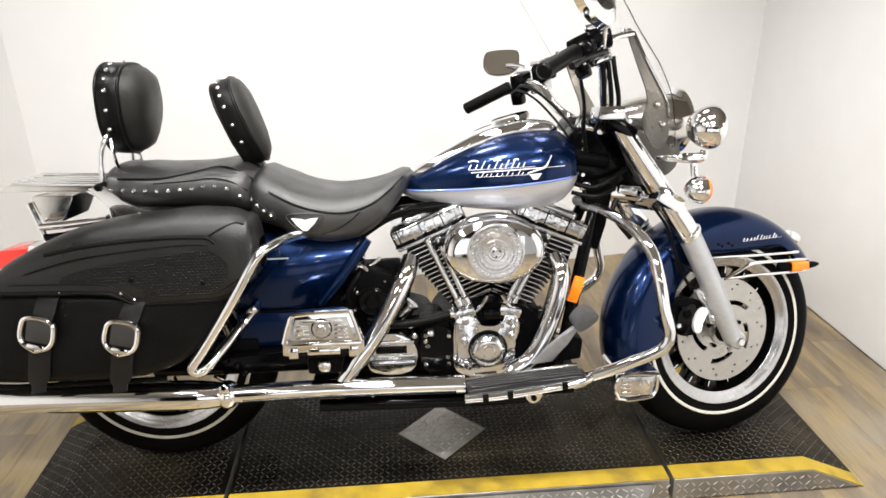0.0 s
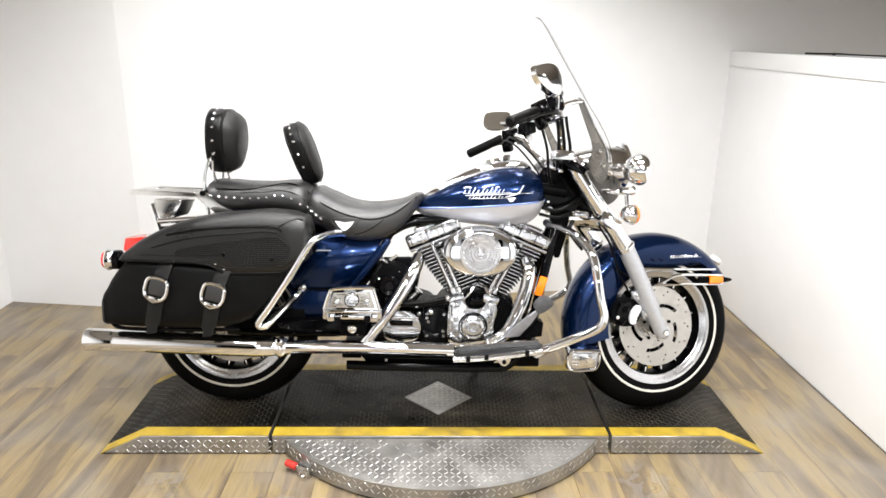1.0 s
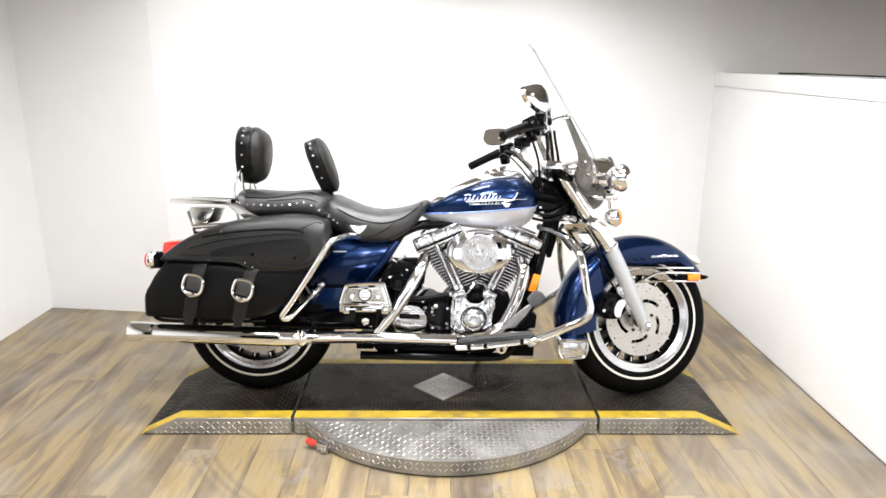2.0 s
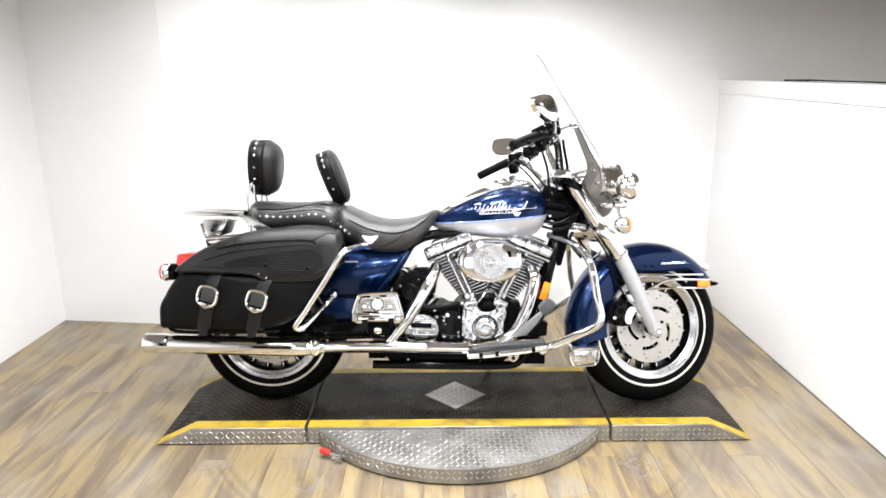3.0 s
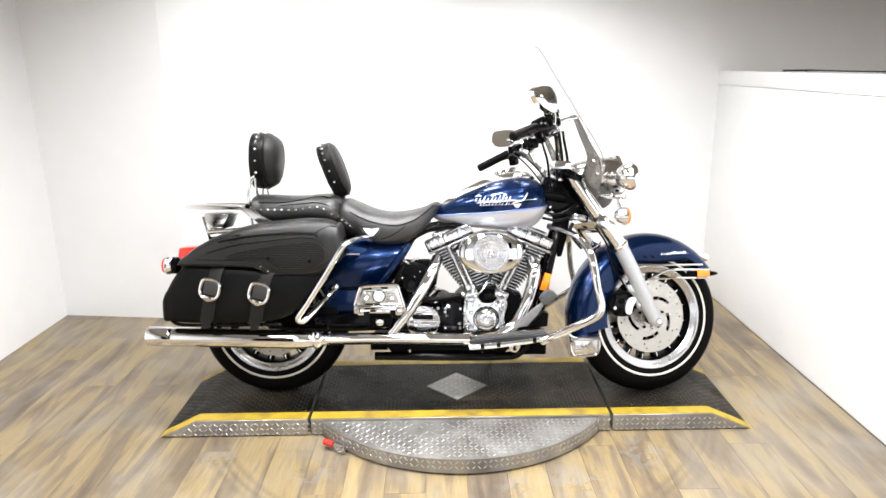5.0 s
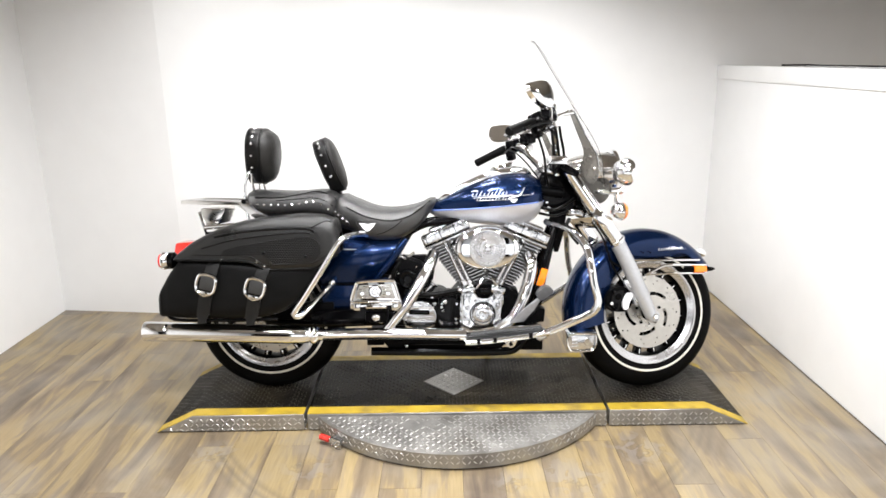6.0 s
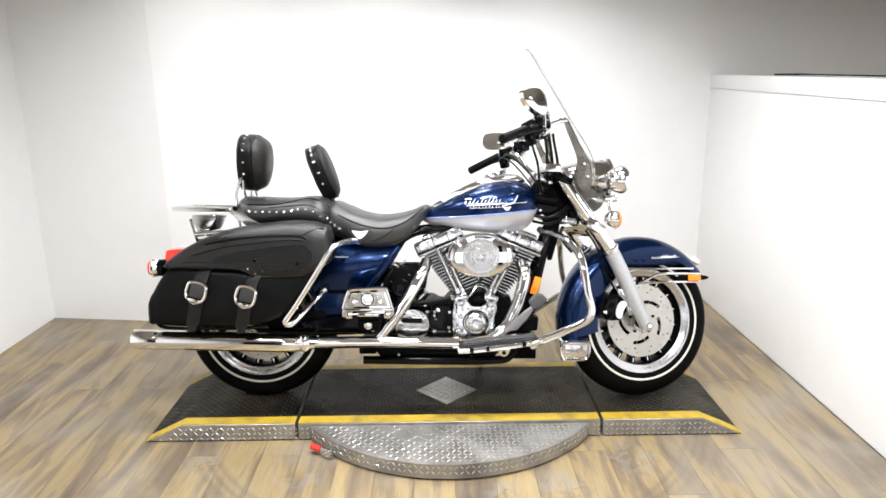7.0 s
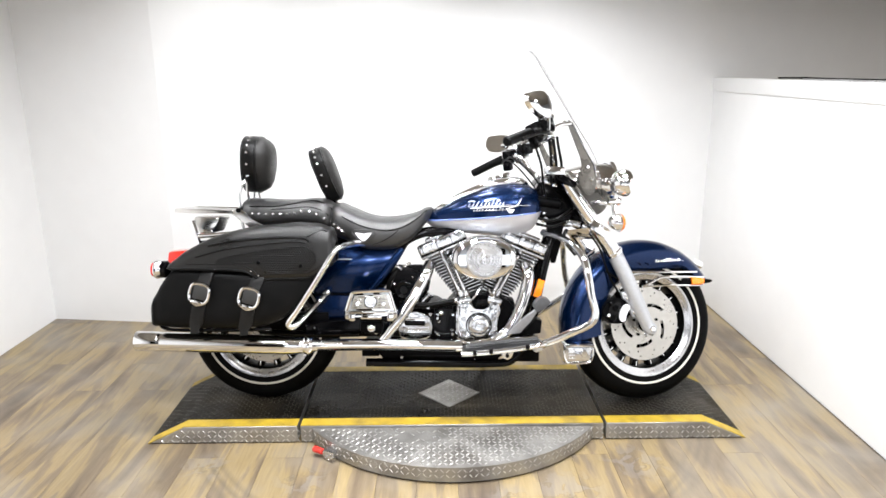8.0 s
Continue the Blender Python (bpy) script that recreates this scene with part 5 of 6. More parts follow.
def saddlebag(s):
    yc = s * 0.262
    lid_h, body_h = Hull(LID, 3.6, yc), Hull(BODY, 4.5, yc)
    bag = P("saddlebag", body_h.mesh(36, 36), BAG_LEATHER, "black leather saddlebag with two buckled straps")

    def flap(x):
        return float(np.interp(x, (-1.16, -0.85, -0.785, -0.735, -0.54, -0.44), (0.618, 0.612, 0.606, 0.572, 0.578, 0.64)))

    P("lid", lid_h.mesh(40, 30, lo=flap), LID_LEATHER, "black leather lid", bag)
    P("lid_edge", tube([lid_h.at(x, flap(x) + 0.001, 0.0, s) for x in np.linspace(-1.108, -0.452, 26)], 0.0055, 8, 2), BAG_LEATHER, "", bag)
    P("lid_seam", tube([lid_h.at(x, flap(x) + 0.022, 0.0008, s) for x in np.linspace(-1.02, -0.47, 22)], 0.0018, 6, 2), BAG_LEATHER, "", bag)
    P("lid_seam", tube([lid_h.at(x, z, 0.0008, s) for x, z in ((-0.98, 0.662), (-0.86, 0.694), (-0.72, 0.712), (-0.60, 0.722), (-0.55, 0.718))], 0.003, 6, 4), BAG_LEATHER, "", bag)
    P("lid_ridge", tube([lid_h.at(x, z, -0.001, s) for x, z in ((-0.93, 0.706), (-0.80, 0.728), (-0.66, 0.738), (-0.56, 0.736), (-0.535, 0.722))], 0.006, 8, 4), BAG_LEATHER, "", bag)
    P("lid_ridge", tube([lid_h.at(x, z, 0.0, s) for x, z in ((-0.555, 0.735), (-0.52, 0.755), (-0.49, 0.765), (-0.47, 0.76))], 0.003, 8, 4), BAG_LEATHER, "", bag)
    P("tooled_panel", lid_h.patch(-0.900, -0.512, lambda t: 0.635 - 0.036 * max(0.0, min(1.0, (t - 0.40) / 0.12)) + 0.040 * max(0.0, (t - 0.84) / 0.16) ** 2.2,
                                  lambda t: 0.648 + 0.064 * t ** 0.6 - 0.040 * max(0.0, (t - 0.84) / 0.16) ** 2.2, 0.0022, 30, 10, s), WOVEN, "basket-weave tooled leather panel", bag)
    for x, z in ((-0.905, 0.615), (-0.888, 0.614), (-0.765, 0.608), (-0.738, 0.59)):
        P("rivet", ball(lid_h.at(x, z, 0.001, s), 0.0042), CHROME, "", bag)
    for x, z in ((-0.735, 0.642), (-0.572, 0.628)):
        P("lock", rod(lid_h.at(x, z, 0.0, s), lid_h.at(x, z, 0.006, s), 0.007, 10), BLACK_GLOSS, "", bag)
    for top, mid, tip in (((-0.938, 0.608), (-0.964, 0.524), (-1.000, 0.360)), ((-0.738, 0.588), (-0.772, 0.506), (-0.806, 0.352))):
        w = 0.0265
        path = [top, ((top[0] + mid[0]) / 2, (top[1] + mid[1]) / 2), mid, ((mid[0] * 0.55 + tip[0] * 0.45), mid[1] * 0.55 + tip[1] * 0.45), tip]
        bm = bmesh.new()
        rows = []
        pts = spline([(x, 0, z) for x, z in path], 5)
        for i, v in enumerate(pts):
            ww = w * (1.0 if i < len(pts) - 2 else 0.65)
            ys = body_h.y(v.x, max(0.40, v.z), s, 0.010 + 0.010 * math.exp(-((v.z - mid[1]) / 0.03) ** 2))
            rows.append([bm.verts.new((v.x + u * ww, ys - s * 0.002 * (abs(u) == 1) + k, v.z + 0.25 * u * ww * 0.4)) for k in (0.0, -s * 0.0055) for u in (-1, -0.6, 0, 0.6, 1)])
        for a, b in zip(rows, rows[1:]):
            for j in (0, 1, 2, 3, 5, 6, 7, 8):
                bm.faces.new((a[j], a[j + 1], b[j + 1], b[j]))
            bm.faces.new((a[0], a[5], b[5], b[0]))
            bm.faces.new((a[4], a[9], b[9], b[4]))
        for r in (rows[0], rows[-1]):
            bm.faces.new(r[:5] + r[5:][::-1])
        P("strap", bm, STRAP, "black leather strap", bag)
        yb = body_h.y(mid[0], mid[1], s, 0.026)
        c = Vector((mid[0], yb, mid[1]))
        ring = [(-0.037, 0.010), (-0.032, 0.029), (-0.014, 0.037), (0.014, 0.037), (0.033, 0.028), (0.037, 0.008), (0.036, -0.016), (0.027, -0.033), (0.004, -0.045), (-0.005, -0.045), (-0.028, -0.033), (-0.037, -0.015)]
        tilt = radians(-14)
        bk = [c + Vector((x * math.cos(tilt) - z * math.sin(tilt), 0, x * math.sin(tilt) + z * math.cos(tilt))) for x, z in ring]
        P("buckle", tube(bk, 0.0066, 8, 3, True), CHROME, "chrome buckle", bag)
        P("buckle_keeper", box(c + Vector((0.004, -s * 0.001, 0.003)), (0.057, 0.010, 0.056), 0.006, (0, 14, 0)), LEATHER, "", bag)
        P("buckle_tip", box(c + Vector((-0.008, s * 0.002, -0.034)), (0.040, 0.010, 0.014), 0.005, (0, 14, 0)), CHROME, "", bag)
    P("bottom_rail", tube([(-1.15, yc + s * 0.05, 0.392), (-1.10, yc + s * 0.06, 0.372), (-0.9, yc + s * 0.05, 0.366), (-0.70, yc + s * 0.05, 0.37)], 0.007, 8), BLACK_GLOSS, "", bag)
    return bag


saddlebag(-1)
saddlebag(1)
for s in (-1, 1):
    g = P("saddlebag_guard", tube([(-0.350, s * 0.16, 0.695), (-0.382, s * 0.23, 0.703), (-0.418, s * 0.305, 0.697), (-0.446, s * 0.335, 0.678), (-0.520, s * 0.338, 0.560), (-0.595, s * 0.322, 0.450), (-0.634, s * 0.310, 0.396), (-0.624, s * 0.306, 0.379), (-0.598, s * 0.29, 0.392), (-0.53, s * 0.21, 0.462), (-0.50, s * 0.16, 0.49)], 0.0125, 12), CHROME, "chrome saddlebag guard bar")
    P("guard_clamp", box((-0.505, s * 0.17, 0.495), (0.03, 0.03, 0.02), 0.006, (0, -30, 0)), CHROME, "", g)

# exhausts
for s in (-1, 1):
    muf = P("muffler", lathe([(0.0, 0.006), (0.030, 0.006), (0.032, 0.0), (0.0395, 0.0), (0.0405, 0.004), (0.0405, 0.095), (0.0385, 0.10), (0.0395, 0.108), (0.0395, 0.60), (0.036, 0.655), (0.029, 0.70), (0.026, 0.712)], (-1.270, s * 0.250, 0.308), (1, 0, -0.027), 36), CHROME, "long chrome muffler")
    cl = P("muffler_clamp", join(lathe([(0.028, -0.004), (0.034, 0.002), (0.038, 0.012), (0.038, 0.020), (0.034, 0.03), (0.028, 0.036)], (-0.586, s * 0.250, 0.289), (1, 0, -0.02), 24), rod((-0.572, s * 0.250, 0.318), (-0.572, s * 0.283, 0.322), 0.009, 8), box((-0.572, s * 0.268, 0.312), (0.026, 0.03, 0.03), 0.006)), CHROME, "", muf)
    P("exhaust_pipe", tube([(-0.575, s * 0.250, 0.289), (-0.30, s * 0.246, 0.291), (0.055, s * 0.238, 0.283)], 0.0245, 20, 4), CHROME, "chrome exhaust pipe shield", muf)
    P("shield_slit", tube([(-0.53, s * 0.2735, 0.276), (-0.30, s * 0.2695, 0.278), (0.03, s * 0.2615, 0.270)], 0.002, 6, 3), BLACK_GLOSS, "", muf)
rp = P("rear_header", tube([(-0.275, -0.238, 0.300), (-0.215, -0.225, 0.378), (-0.150, -0.195, 0.468), (-0.098, -0.160, 0.560), (-0.078, -0.115, 0.605)], [0.020, 0.026, 0.027, 0.027, 0.024], 20), CHROME, "chrome rear exhaust header shield")
fp = P("front_header", tube([(0.185, -0.205, 0.292), (0.245, -0.195, 0.335), (0.286, -0.182, 0.405), (0.316, -0.165, 0.48), (0.332, -0.150, 0.555), (0.322, -0.110, 0.595)], [0.023, 0.025, 0.026, 0.026, 0.026, 0.024], 20), CHROME, "chrome front exhaust header shield")
P("shield_slit", tube([(0.225, -0.218, 0.305), (0.276, -0.208, 0.372), (0.318, -0.190, 0.47), (0.334, -0.172, 0.54)], 0.003, 6, 4), BLACK_GLOSS, "", fp)

# engine
VX = 0.148
engine = P("crankcase", prism(smooth2([(-0.02, 0.24), (-0.03, 0.36), (0.02, 0.44), (0.10, 0.47), (0.20, 0.47), (0.27, 0.43), (0.30, 0.34), (0.28, 0.24), (0.15, 0.20)]), -0.13, 0.13, 0.015), BLACK_SATIN, "black and chrome twin-cylinder engine")


def cylinder(s):
    """One finned barrel with its chrome head, leaning back (s = -1) or ahead (s = 1)."""
    a = radians(22.5) * s
    m = pose(VX - 0.002 + s * 0.032, 0, 0.418, 0, math.degrees(a), 0)

    def put(bm):
        bmesh.ops.transform(bm, matrix=m, verts=bm.verts)
        return bm

    P("barrel", put(lathe([(0.052, 0.0), (0.052, 0.262)], (0, 0, 0), (0, 0, 1), 28)), BLACK_SATIN, "", engine)
    for k in range(18):
        h = 0.030 + k * 0.0136
        out = 0.044 + 0.066 * min(1.0, k / 16) ** 0.85
        inn = 0.062
        cx = s * (out - inn) / 2
        outline = box((cx, 0, h), (out + inn, 0.205 - 0.05 * (k < 3), 0.0058), 0.0014, (0, 0, 0), 1)
        P("cooling_fin", put(outline), BLACK_SATIN, "", engine)
        edge = box((cx, -0.1035 + 0.025 * (k < 3), h), (out + inn - 0.004, 0.0022, 0.0030), 0)
        P("fin_edge", put(edge), ALU, "", engine)
    hx = s * 0.028
    P("cylinder_head", put(box((hx, 0, 0.274), (0.206, 0.19, 0.012), 0.004)), ALU, "", engine)
    rb = P("rocker_box", put(box((hx, 0, 0.306), (0.212, 0.180, 0.050), 0.012, (0, 0, 0), 3)), CHROME_CAST, "chrome rocker box", engine)
    P("rocker_cover", put(box((hx * 0.6, 0, 0.336), (0.150, 0.140, 0.022), 0.012, (0, 0, 0), 3)), CHROME_CAST, "", engine)
    P("rocker_joint", put(box((hx, 0, 0.322), (0.206, 0.1815, 0.003), 0.001)), BLACK_GLOSS, "", engine)
    P("rocker_joint", put(box((hx, 0, 0.2815), (0.214, 0.187, 0.004), 0.001)), BLACK_GLOSS, "", engine)
    for u in (-0.075, -0.01, 0.055):
        P("rocker_split", put(box((hx + u - 0.012, -0.0905, 0.306), (0.003, 0.003, 0.050), 0)), BLACK_GLOSS, "", engine)
        P("head_bolt", put(rod((hx + u, -0.086, 0.318), (hx + u, -0.098, 0.318), 0.008, 6)), CHROME_CAST, "", engine)
        P("box_rib", put(box((hx + u + 0.03, -0.0905, 0.306), (0.004, 0.003, 0.044), 0.001)), CHROME_WORN, "", engine)
    return rb


cylinder(-1)
cylinder(1)
for base, top in (((0.054, -0.135, 0.468), (-0.034, -0.128, 0.662)), ((0.076, -0.128, 0.470), (-0.004, -0.122, 0.662)), ((0.180, -0.135, 0.468), (0.277, -0.128, 0.662)), ((0.202, -0.128, 0.470), (0.303, -0.122, 0.662))):
    P("pushrod_tube", rod(base, top, 0.0088, 14), CHROME_CAST, "chrome pushrod tube", engine)
    P("tube_collar", rod(base, Vector(base).lerp(Vector(top), 0.13), 0.015, 14), CHROME_CAST, "", engine)
for x in (0.064, 0.190):
    P("tappet_block", box((x, -0.135, 0.453), (0.062, 0.055, 0.034), 0.008, (0, -20 if x < 0.1 else 20, 0)), CHROME_CAST, "chrome tappet block", engine)
    P("tappet_rail", box((x, -0.135, 0.434), (0.078, 0.06, 0.010), 0.003, (0, -12 if x < 0.1 else 12, 0)), BLACK_GLOSS, "", engine)
gear = P("gearcase_cover", prism(smooth2([(0.036, 0.295), (0.032, 0.36), (0.038, 0.440), (0.085, 0.452), (0.102, 0.424), (0.160, 0.422), (0.176, 0.452), (0.206, 0.444), (0.214, 0.405), (0.200, 0.365), (0.202, 0.310), (0.165, 0.278), (0.085, 0.274)], 4), -0.172, -0.11, 0.008), CHROME_CAST, "chrome gearcase cover", engine)
for x, z in ((0.055, 0.425), (0.055, 0.315), (0.075, 0.30), (0.095, 0.41), (0.165, 0.42), (0.196, 0.415), (0.192, 0.30), (0.193, 0.345)):
    P("cover_bolt", rod((x, -0.168, z), (x, -0.179, z), 0.0065, 8), CHROME_CAST, "", engine)
P("timer_cover", lathe([(0.0, -0.024), (0.016, -0.0245), (0.018, -0.021), (0.030, -0.0215), (0.038, -0.019), (0.045, -0.012), (0.047, 0.0), (0.047, 0.012)], (0.126, -0.178, 0.354), (0, 1, 0), 40), CHROME_CAST, "round chrome timer cover", engine)
P("timer_ring", lathe([(0.049, -0.004), (0.053, -0.003), (0.055, 0.004), (0.049, 0.006)], (0.126, -0.176, 0.354), (0, 1, 0), 40, True), BLACK_GLOSS, "", engine)
for k in range(12):
    q = 2 * math.pi * k / 12
    P("cover_rib", box((0.126 + 0.038 * math.cos(q), -0.1955, 0.354 + 0.038 * math.sin(q)), (0.012, 0.003, 0.003), 0.001, (0, -math.degrees(q), 0)), CHROME_CAST, "", engine)
for x0, z0, x1, z1 in ((0.040, 0.300, 0.040, 0.430), (0.090, 0.446, 0.104, 0.428), (0.162, 0.426, 0.182, 0.444), (0.204, 0.436, 0.199, 0.372), (0.199, 0.318, 0.168, 0.286), (0.150, 0.281, 0.088, 0.279)):
    P("case_rib", rod((x0, -0.1745, z0), (x1, -0.1745, z1), 0.0032, 8), CHROME_CAST, "", engine)
for x, z in ((0.062, 0.380), (0.192, 0.392), (0.186, 0.432), (0.066, 0.436)):
    P("case_boss", join(rod((x, -0.168, z), (x, -0.178, z), 0.010, 12), rod((x, -0.177, z), (x, -0.183, z), 0.0055, 6)), CHROME_CAST, "", engine)
P("sensor_cap", box((0.140, -0.150, 0.448), (0.050, 0.03, 0.026), 0.006), BLACK_GLOSS, "", engine)
for s in (-1, 1):
    P("spark_cap", tube([(VX + s * 0.150, -0.075, 0.640), (VX + s * 0.150, -0.115, 0.640), (VX + s * 0.135, -0.135, 0.655)], 0.009, 8), HOSE, "", engine)
    P("oil_line", tube([(VX + s * 0.060, -0.14, 0.446), (VX + s * 0.040, -0.155, 0.470), (VX + s * 0.020, -0.15, 0.500)], 0.005, 8), CHROME_CAST, "", engine)
P("nose_case", box((0.255, -0.07, 0.42), (0.05, 0.11, 0.06), 0.015), BLACK_SATIN, "", engine)
P("oil_filter", lathe([(0.0, 0.0), (0.034, 0.004), (0.038, 0.014), (0.038, 0.09)], (0.37, -0.03, 0.31), (-1, 0, 0), 24), CHROME_WORN, "", engine)


def oval(rx, rz, y0, y1, cx, cz, n=56, bev=0.012):
    prof = [(0.0, y1), (0.80, y1), (0.93, y1 + bev * 0.35), (0.985, y1 + bev), (1.0, y1 + bev * 2), (1.0, y0), (0.0, y0)]
    bm = lathe([(r, y) for r, y in prof], (0, 0, 0), (0, 1, 0), n)
    bmesh.ops.scale(bm, vec=(rx, 1, rz), verts=bm.verts)
    bmesh.ops.translate(bm, vec=(cx, 0, cz), verts=bm.verts)
    return bm


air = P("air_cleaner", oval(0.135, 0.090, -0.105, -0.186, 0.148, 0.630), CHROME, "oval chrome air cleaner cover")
P("cover_lip", oval(0.139, 0.094, -0.100, -0.140, 0.148, 0.630, 56, 0.004), CHROME, "", air)
P("round_insert", lathe([(0.0, -0.010), (0.012, -0.0105), (0.016, -0.007), (0.034, -0.0085), (0.037, -0.005), (0.055, -0.0075), (0.058, -0.0045), (0.074, -0.006), (0.077, 0.001)], (0.148, -0.187, 0.633), (0, 1, 0), 48), INSERT, "round ribbed insert", air)
for r in (0.022, 0.047, 0.070):
    P("insert_ring", lathe([(r - 0.0015, -0.0085), (r, -0.0115), (r + 0.0015, -0.0085)], (0.148, -0.187, 0.633), (0, 1, 0), 48, True), CHROME, "", air)
for k in range(20):
    q = 2 * math.pi * k / 20
    P("letter_bar", box((0.148 + 0.062 * math.cos(q), -0.1955, 0.633 + 0.062 * math.sin(q)), (0.005, 0.003, 0.009), 0.001, (0, -math.degrees(q), 0)), CHROME, "", air)
for q in (0.5, 2.6, 4.7):
    P("insert_screw", ball((0.148 + 0.010 * math.cos(q), -0.198, 0.633 + 0.010 * math.sin(q)), 0.003), BLACK_GLOSS, "", air)

# gearbox, starter, brackets behind the engine
gbx = P("gearbox", prism(smooth2([(-0.28, 0.25), (-0.29, 0.39), (-0.20, 0.43), (-0.05, 0.43), (-0.01, 0.36), (-0.02, 0.23)]), -0.10, 0.11, 0.012), BLACK_SATIN, "black gearbox")
P("side_cover", prism(smooth2([(-0.195, 0.30), (-0.205, 0.355), (-0.185, 0.40), (-0.115, 0.408), (-0.075, 0.375), (-0.072, 0.318), (-0.11, 0.292)]), -0.175, -0.09, 0.01), CHROME_CAST, "chrome gearbox end cover", gbx)
for z in (0.325, 0.345, 0.385):
    P("cover_rib", box((-0.135, -0.177, z), (0.115, 0.006, 0.009), 0.002), CHROME_CAST, "", gbx)
P("cover_window", box((-0.140, -0.178, 0.364), (0.085, 0.005, 0.020), 0.003), BLACK_GLOSS, "", gbx)
P("starter", rod((-0.02, -0.16, 0.405), (-0.02, -0.02, 0.405), 0.036, 20), BLACK_SATIN, "", gbx)
P("starter_end", rod((0.0, -0.165, 0.345), (0.0, -0.04, 0.345), 0.042, 20), BLACK_SATIN, "", gbx)
P("starter_body", box((-0.02, -0.12, 0.375), (0.08, 0.09, 0.13), 0.015), BLACK_SATIN, "", gbx)
for x, z in ((-0.045, 0.40), (-0.04, 0.37), (0.015, 0.335), (-0.075, 0.40), (-0.085, 0.43)):
    P("case_bolt", rod((x, -0.162, z), (x, -0.176, z), 0.0085, 8), CHROME_CAST, "", gbx)
P("shift_cover", prism(smooth2([(-0.105, 0.33), (-0.11, 0.37), (-0.085, 0.405), (-0.06, 0.39), (-0.055, 0.34)]), -0.165, -0.10, 0.006), BLACK_GLOSS, "", gbx)
P("oil_line", tube([(-0.11, -0.15, 0.428), (-0.06, -0.16, 0.432), (0.0, -0.16, 0.442), (0.04, -0.15, 0.445)], 0.010, 10), HOSE, "", gbx)
P("oil_spout", join(rod((-0.115, -0.13, 0.44), (-0.085, -0.13, 0.475), 0.020, 16), rod((-0.085, -0.13, 0.475), (-0.078, -0.13, 0.483), 0.023, 16)), CHROME_CAST, "chrome filler spout", gbx)
P("coil_box", box((-0.185, -0.11, 0.53), (0.10, 0.10, 0.12), 0.02, (0, 20, 0)), BLACK_SATIN, "", gbx)
P("horn_disc", lathe([(0.0, -0.02), (0.016, -0.02), (0.02, -0.012), (0.034, -0.016), (0.042, -0.004), (0.044, 0.02)], (-0.185, -0.17, 0.505), (0, 1, 0), 28), BLACK_GLOSS, "round black cover", gbx)
P("black_panel", prism([(-0.25, 0.50), (-0.215, 0.595), (-0.11, 0.598), (-0.07, 0.565), (-0.09, 0.45), (-0.20, 0.44)], -0.105, -0.06, 0.01), BLACK_SATIN, "", gbx)
P("hose", tube([(-0.20, -0.13, 0.60), (-0.225, -0.15, 0.565), (-0.25, -0.15, 0.52), (-0.24, -0.14, 0.47)], 0.010, 10), HOSE, "", gbx)
P("hose", tube([(-0.16, -0.12, 0.61), (-0.21, -0.14, 0.575), (-0.27, -0.14, 0.50)], 0.006, 8), CHROME_WORN, "", gbx)
P("starter_plate", prism(smooth2([(-0.055, 0.305), (-0.058, 0.40), (-0.035, 0.425), (0.015, 0.420), (0.028, 0.395), (0.026, 0.315), (0.0, 0.296)]), -0.176, -0.155, 0.006), BLACK_GLOSS, "", gbx)
P("starter_plug", rod((-0.040, -0.175, 0.408), (-0.022, -0.175, 0.408), 0.011, 12), CHROME_CAST, "", gbx)
for x, z in ((-0.046, 0.318), (0.016, 0.318), (0.018, 0.40), (-0.046, 0.386)):
    P("plate_bolt", rod((x, -0.174, z), (x, -0.184, z), 0.0065, 6), CHROME_CAST, "", gbx)
P("clutch_hose", tube([(-0.20, -0.16, 0.45), (-0.14, -0.175, 0.438), (-0.06, -0.175, 0.442), (0.03, -0.16, 0.456)], 0.011, 10), HOSE, "", gbx)
P("hose_clamp", rod((0.022, -0.163, 0.454), (0.034, -0.160, 0.457), 0.014, 12), CHROME_CAST, "", gbx)
P("wire_loop", tube([(-0.24, -0.14, 0.575), (-0.215, -0.155, 0.60), (-0.19, -0.15, 0.575), (-0.205, -0.15, 0.545), (-0.235, -0.15, 0.535)], 0.006, 8), CHROME_WORN, "", gbx)
for x, z in ((-0.235, 0.475), (-0.15, 0.555), (-0.225, 0.525), (-0.13, 0.47)):
    P("cover_screw", ball((x, -0.155, z), 0.006), CHROME_WORN, "", gbx)
P("oil_tank", box((-0.33, 0, 0.40), (0.28, 0.24, 0.22), 0.02), BLACK_SATIN, "", gbx)
P("battery_box", box((-0.36, 0, 0.58), (0.26, 0.20, 0.14), 0.02), BLACK_SATIN, "", gbx)

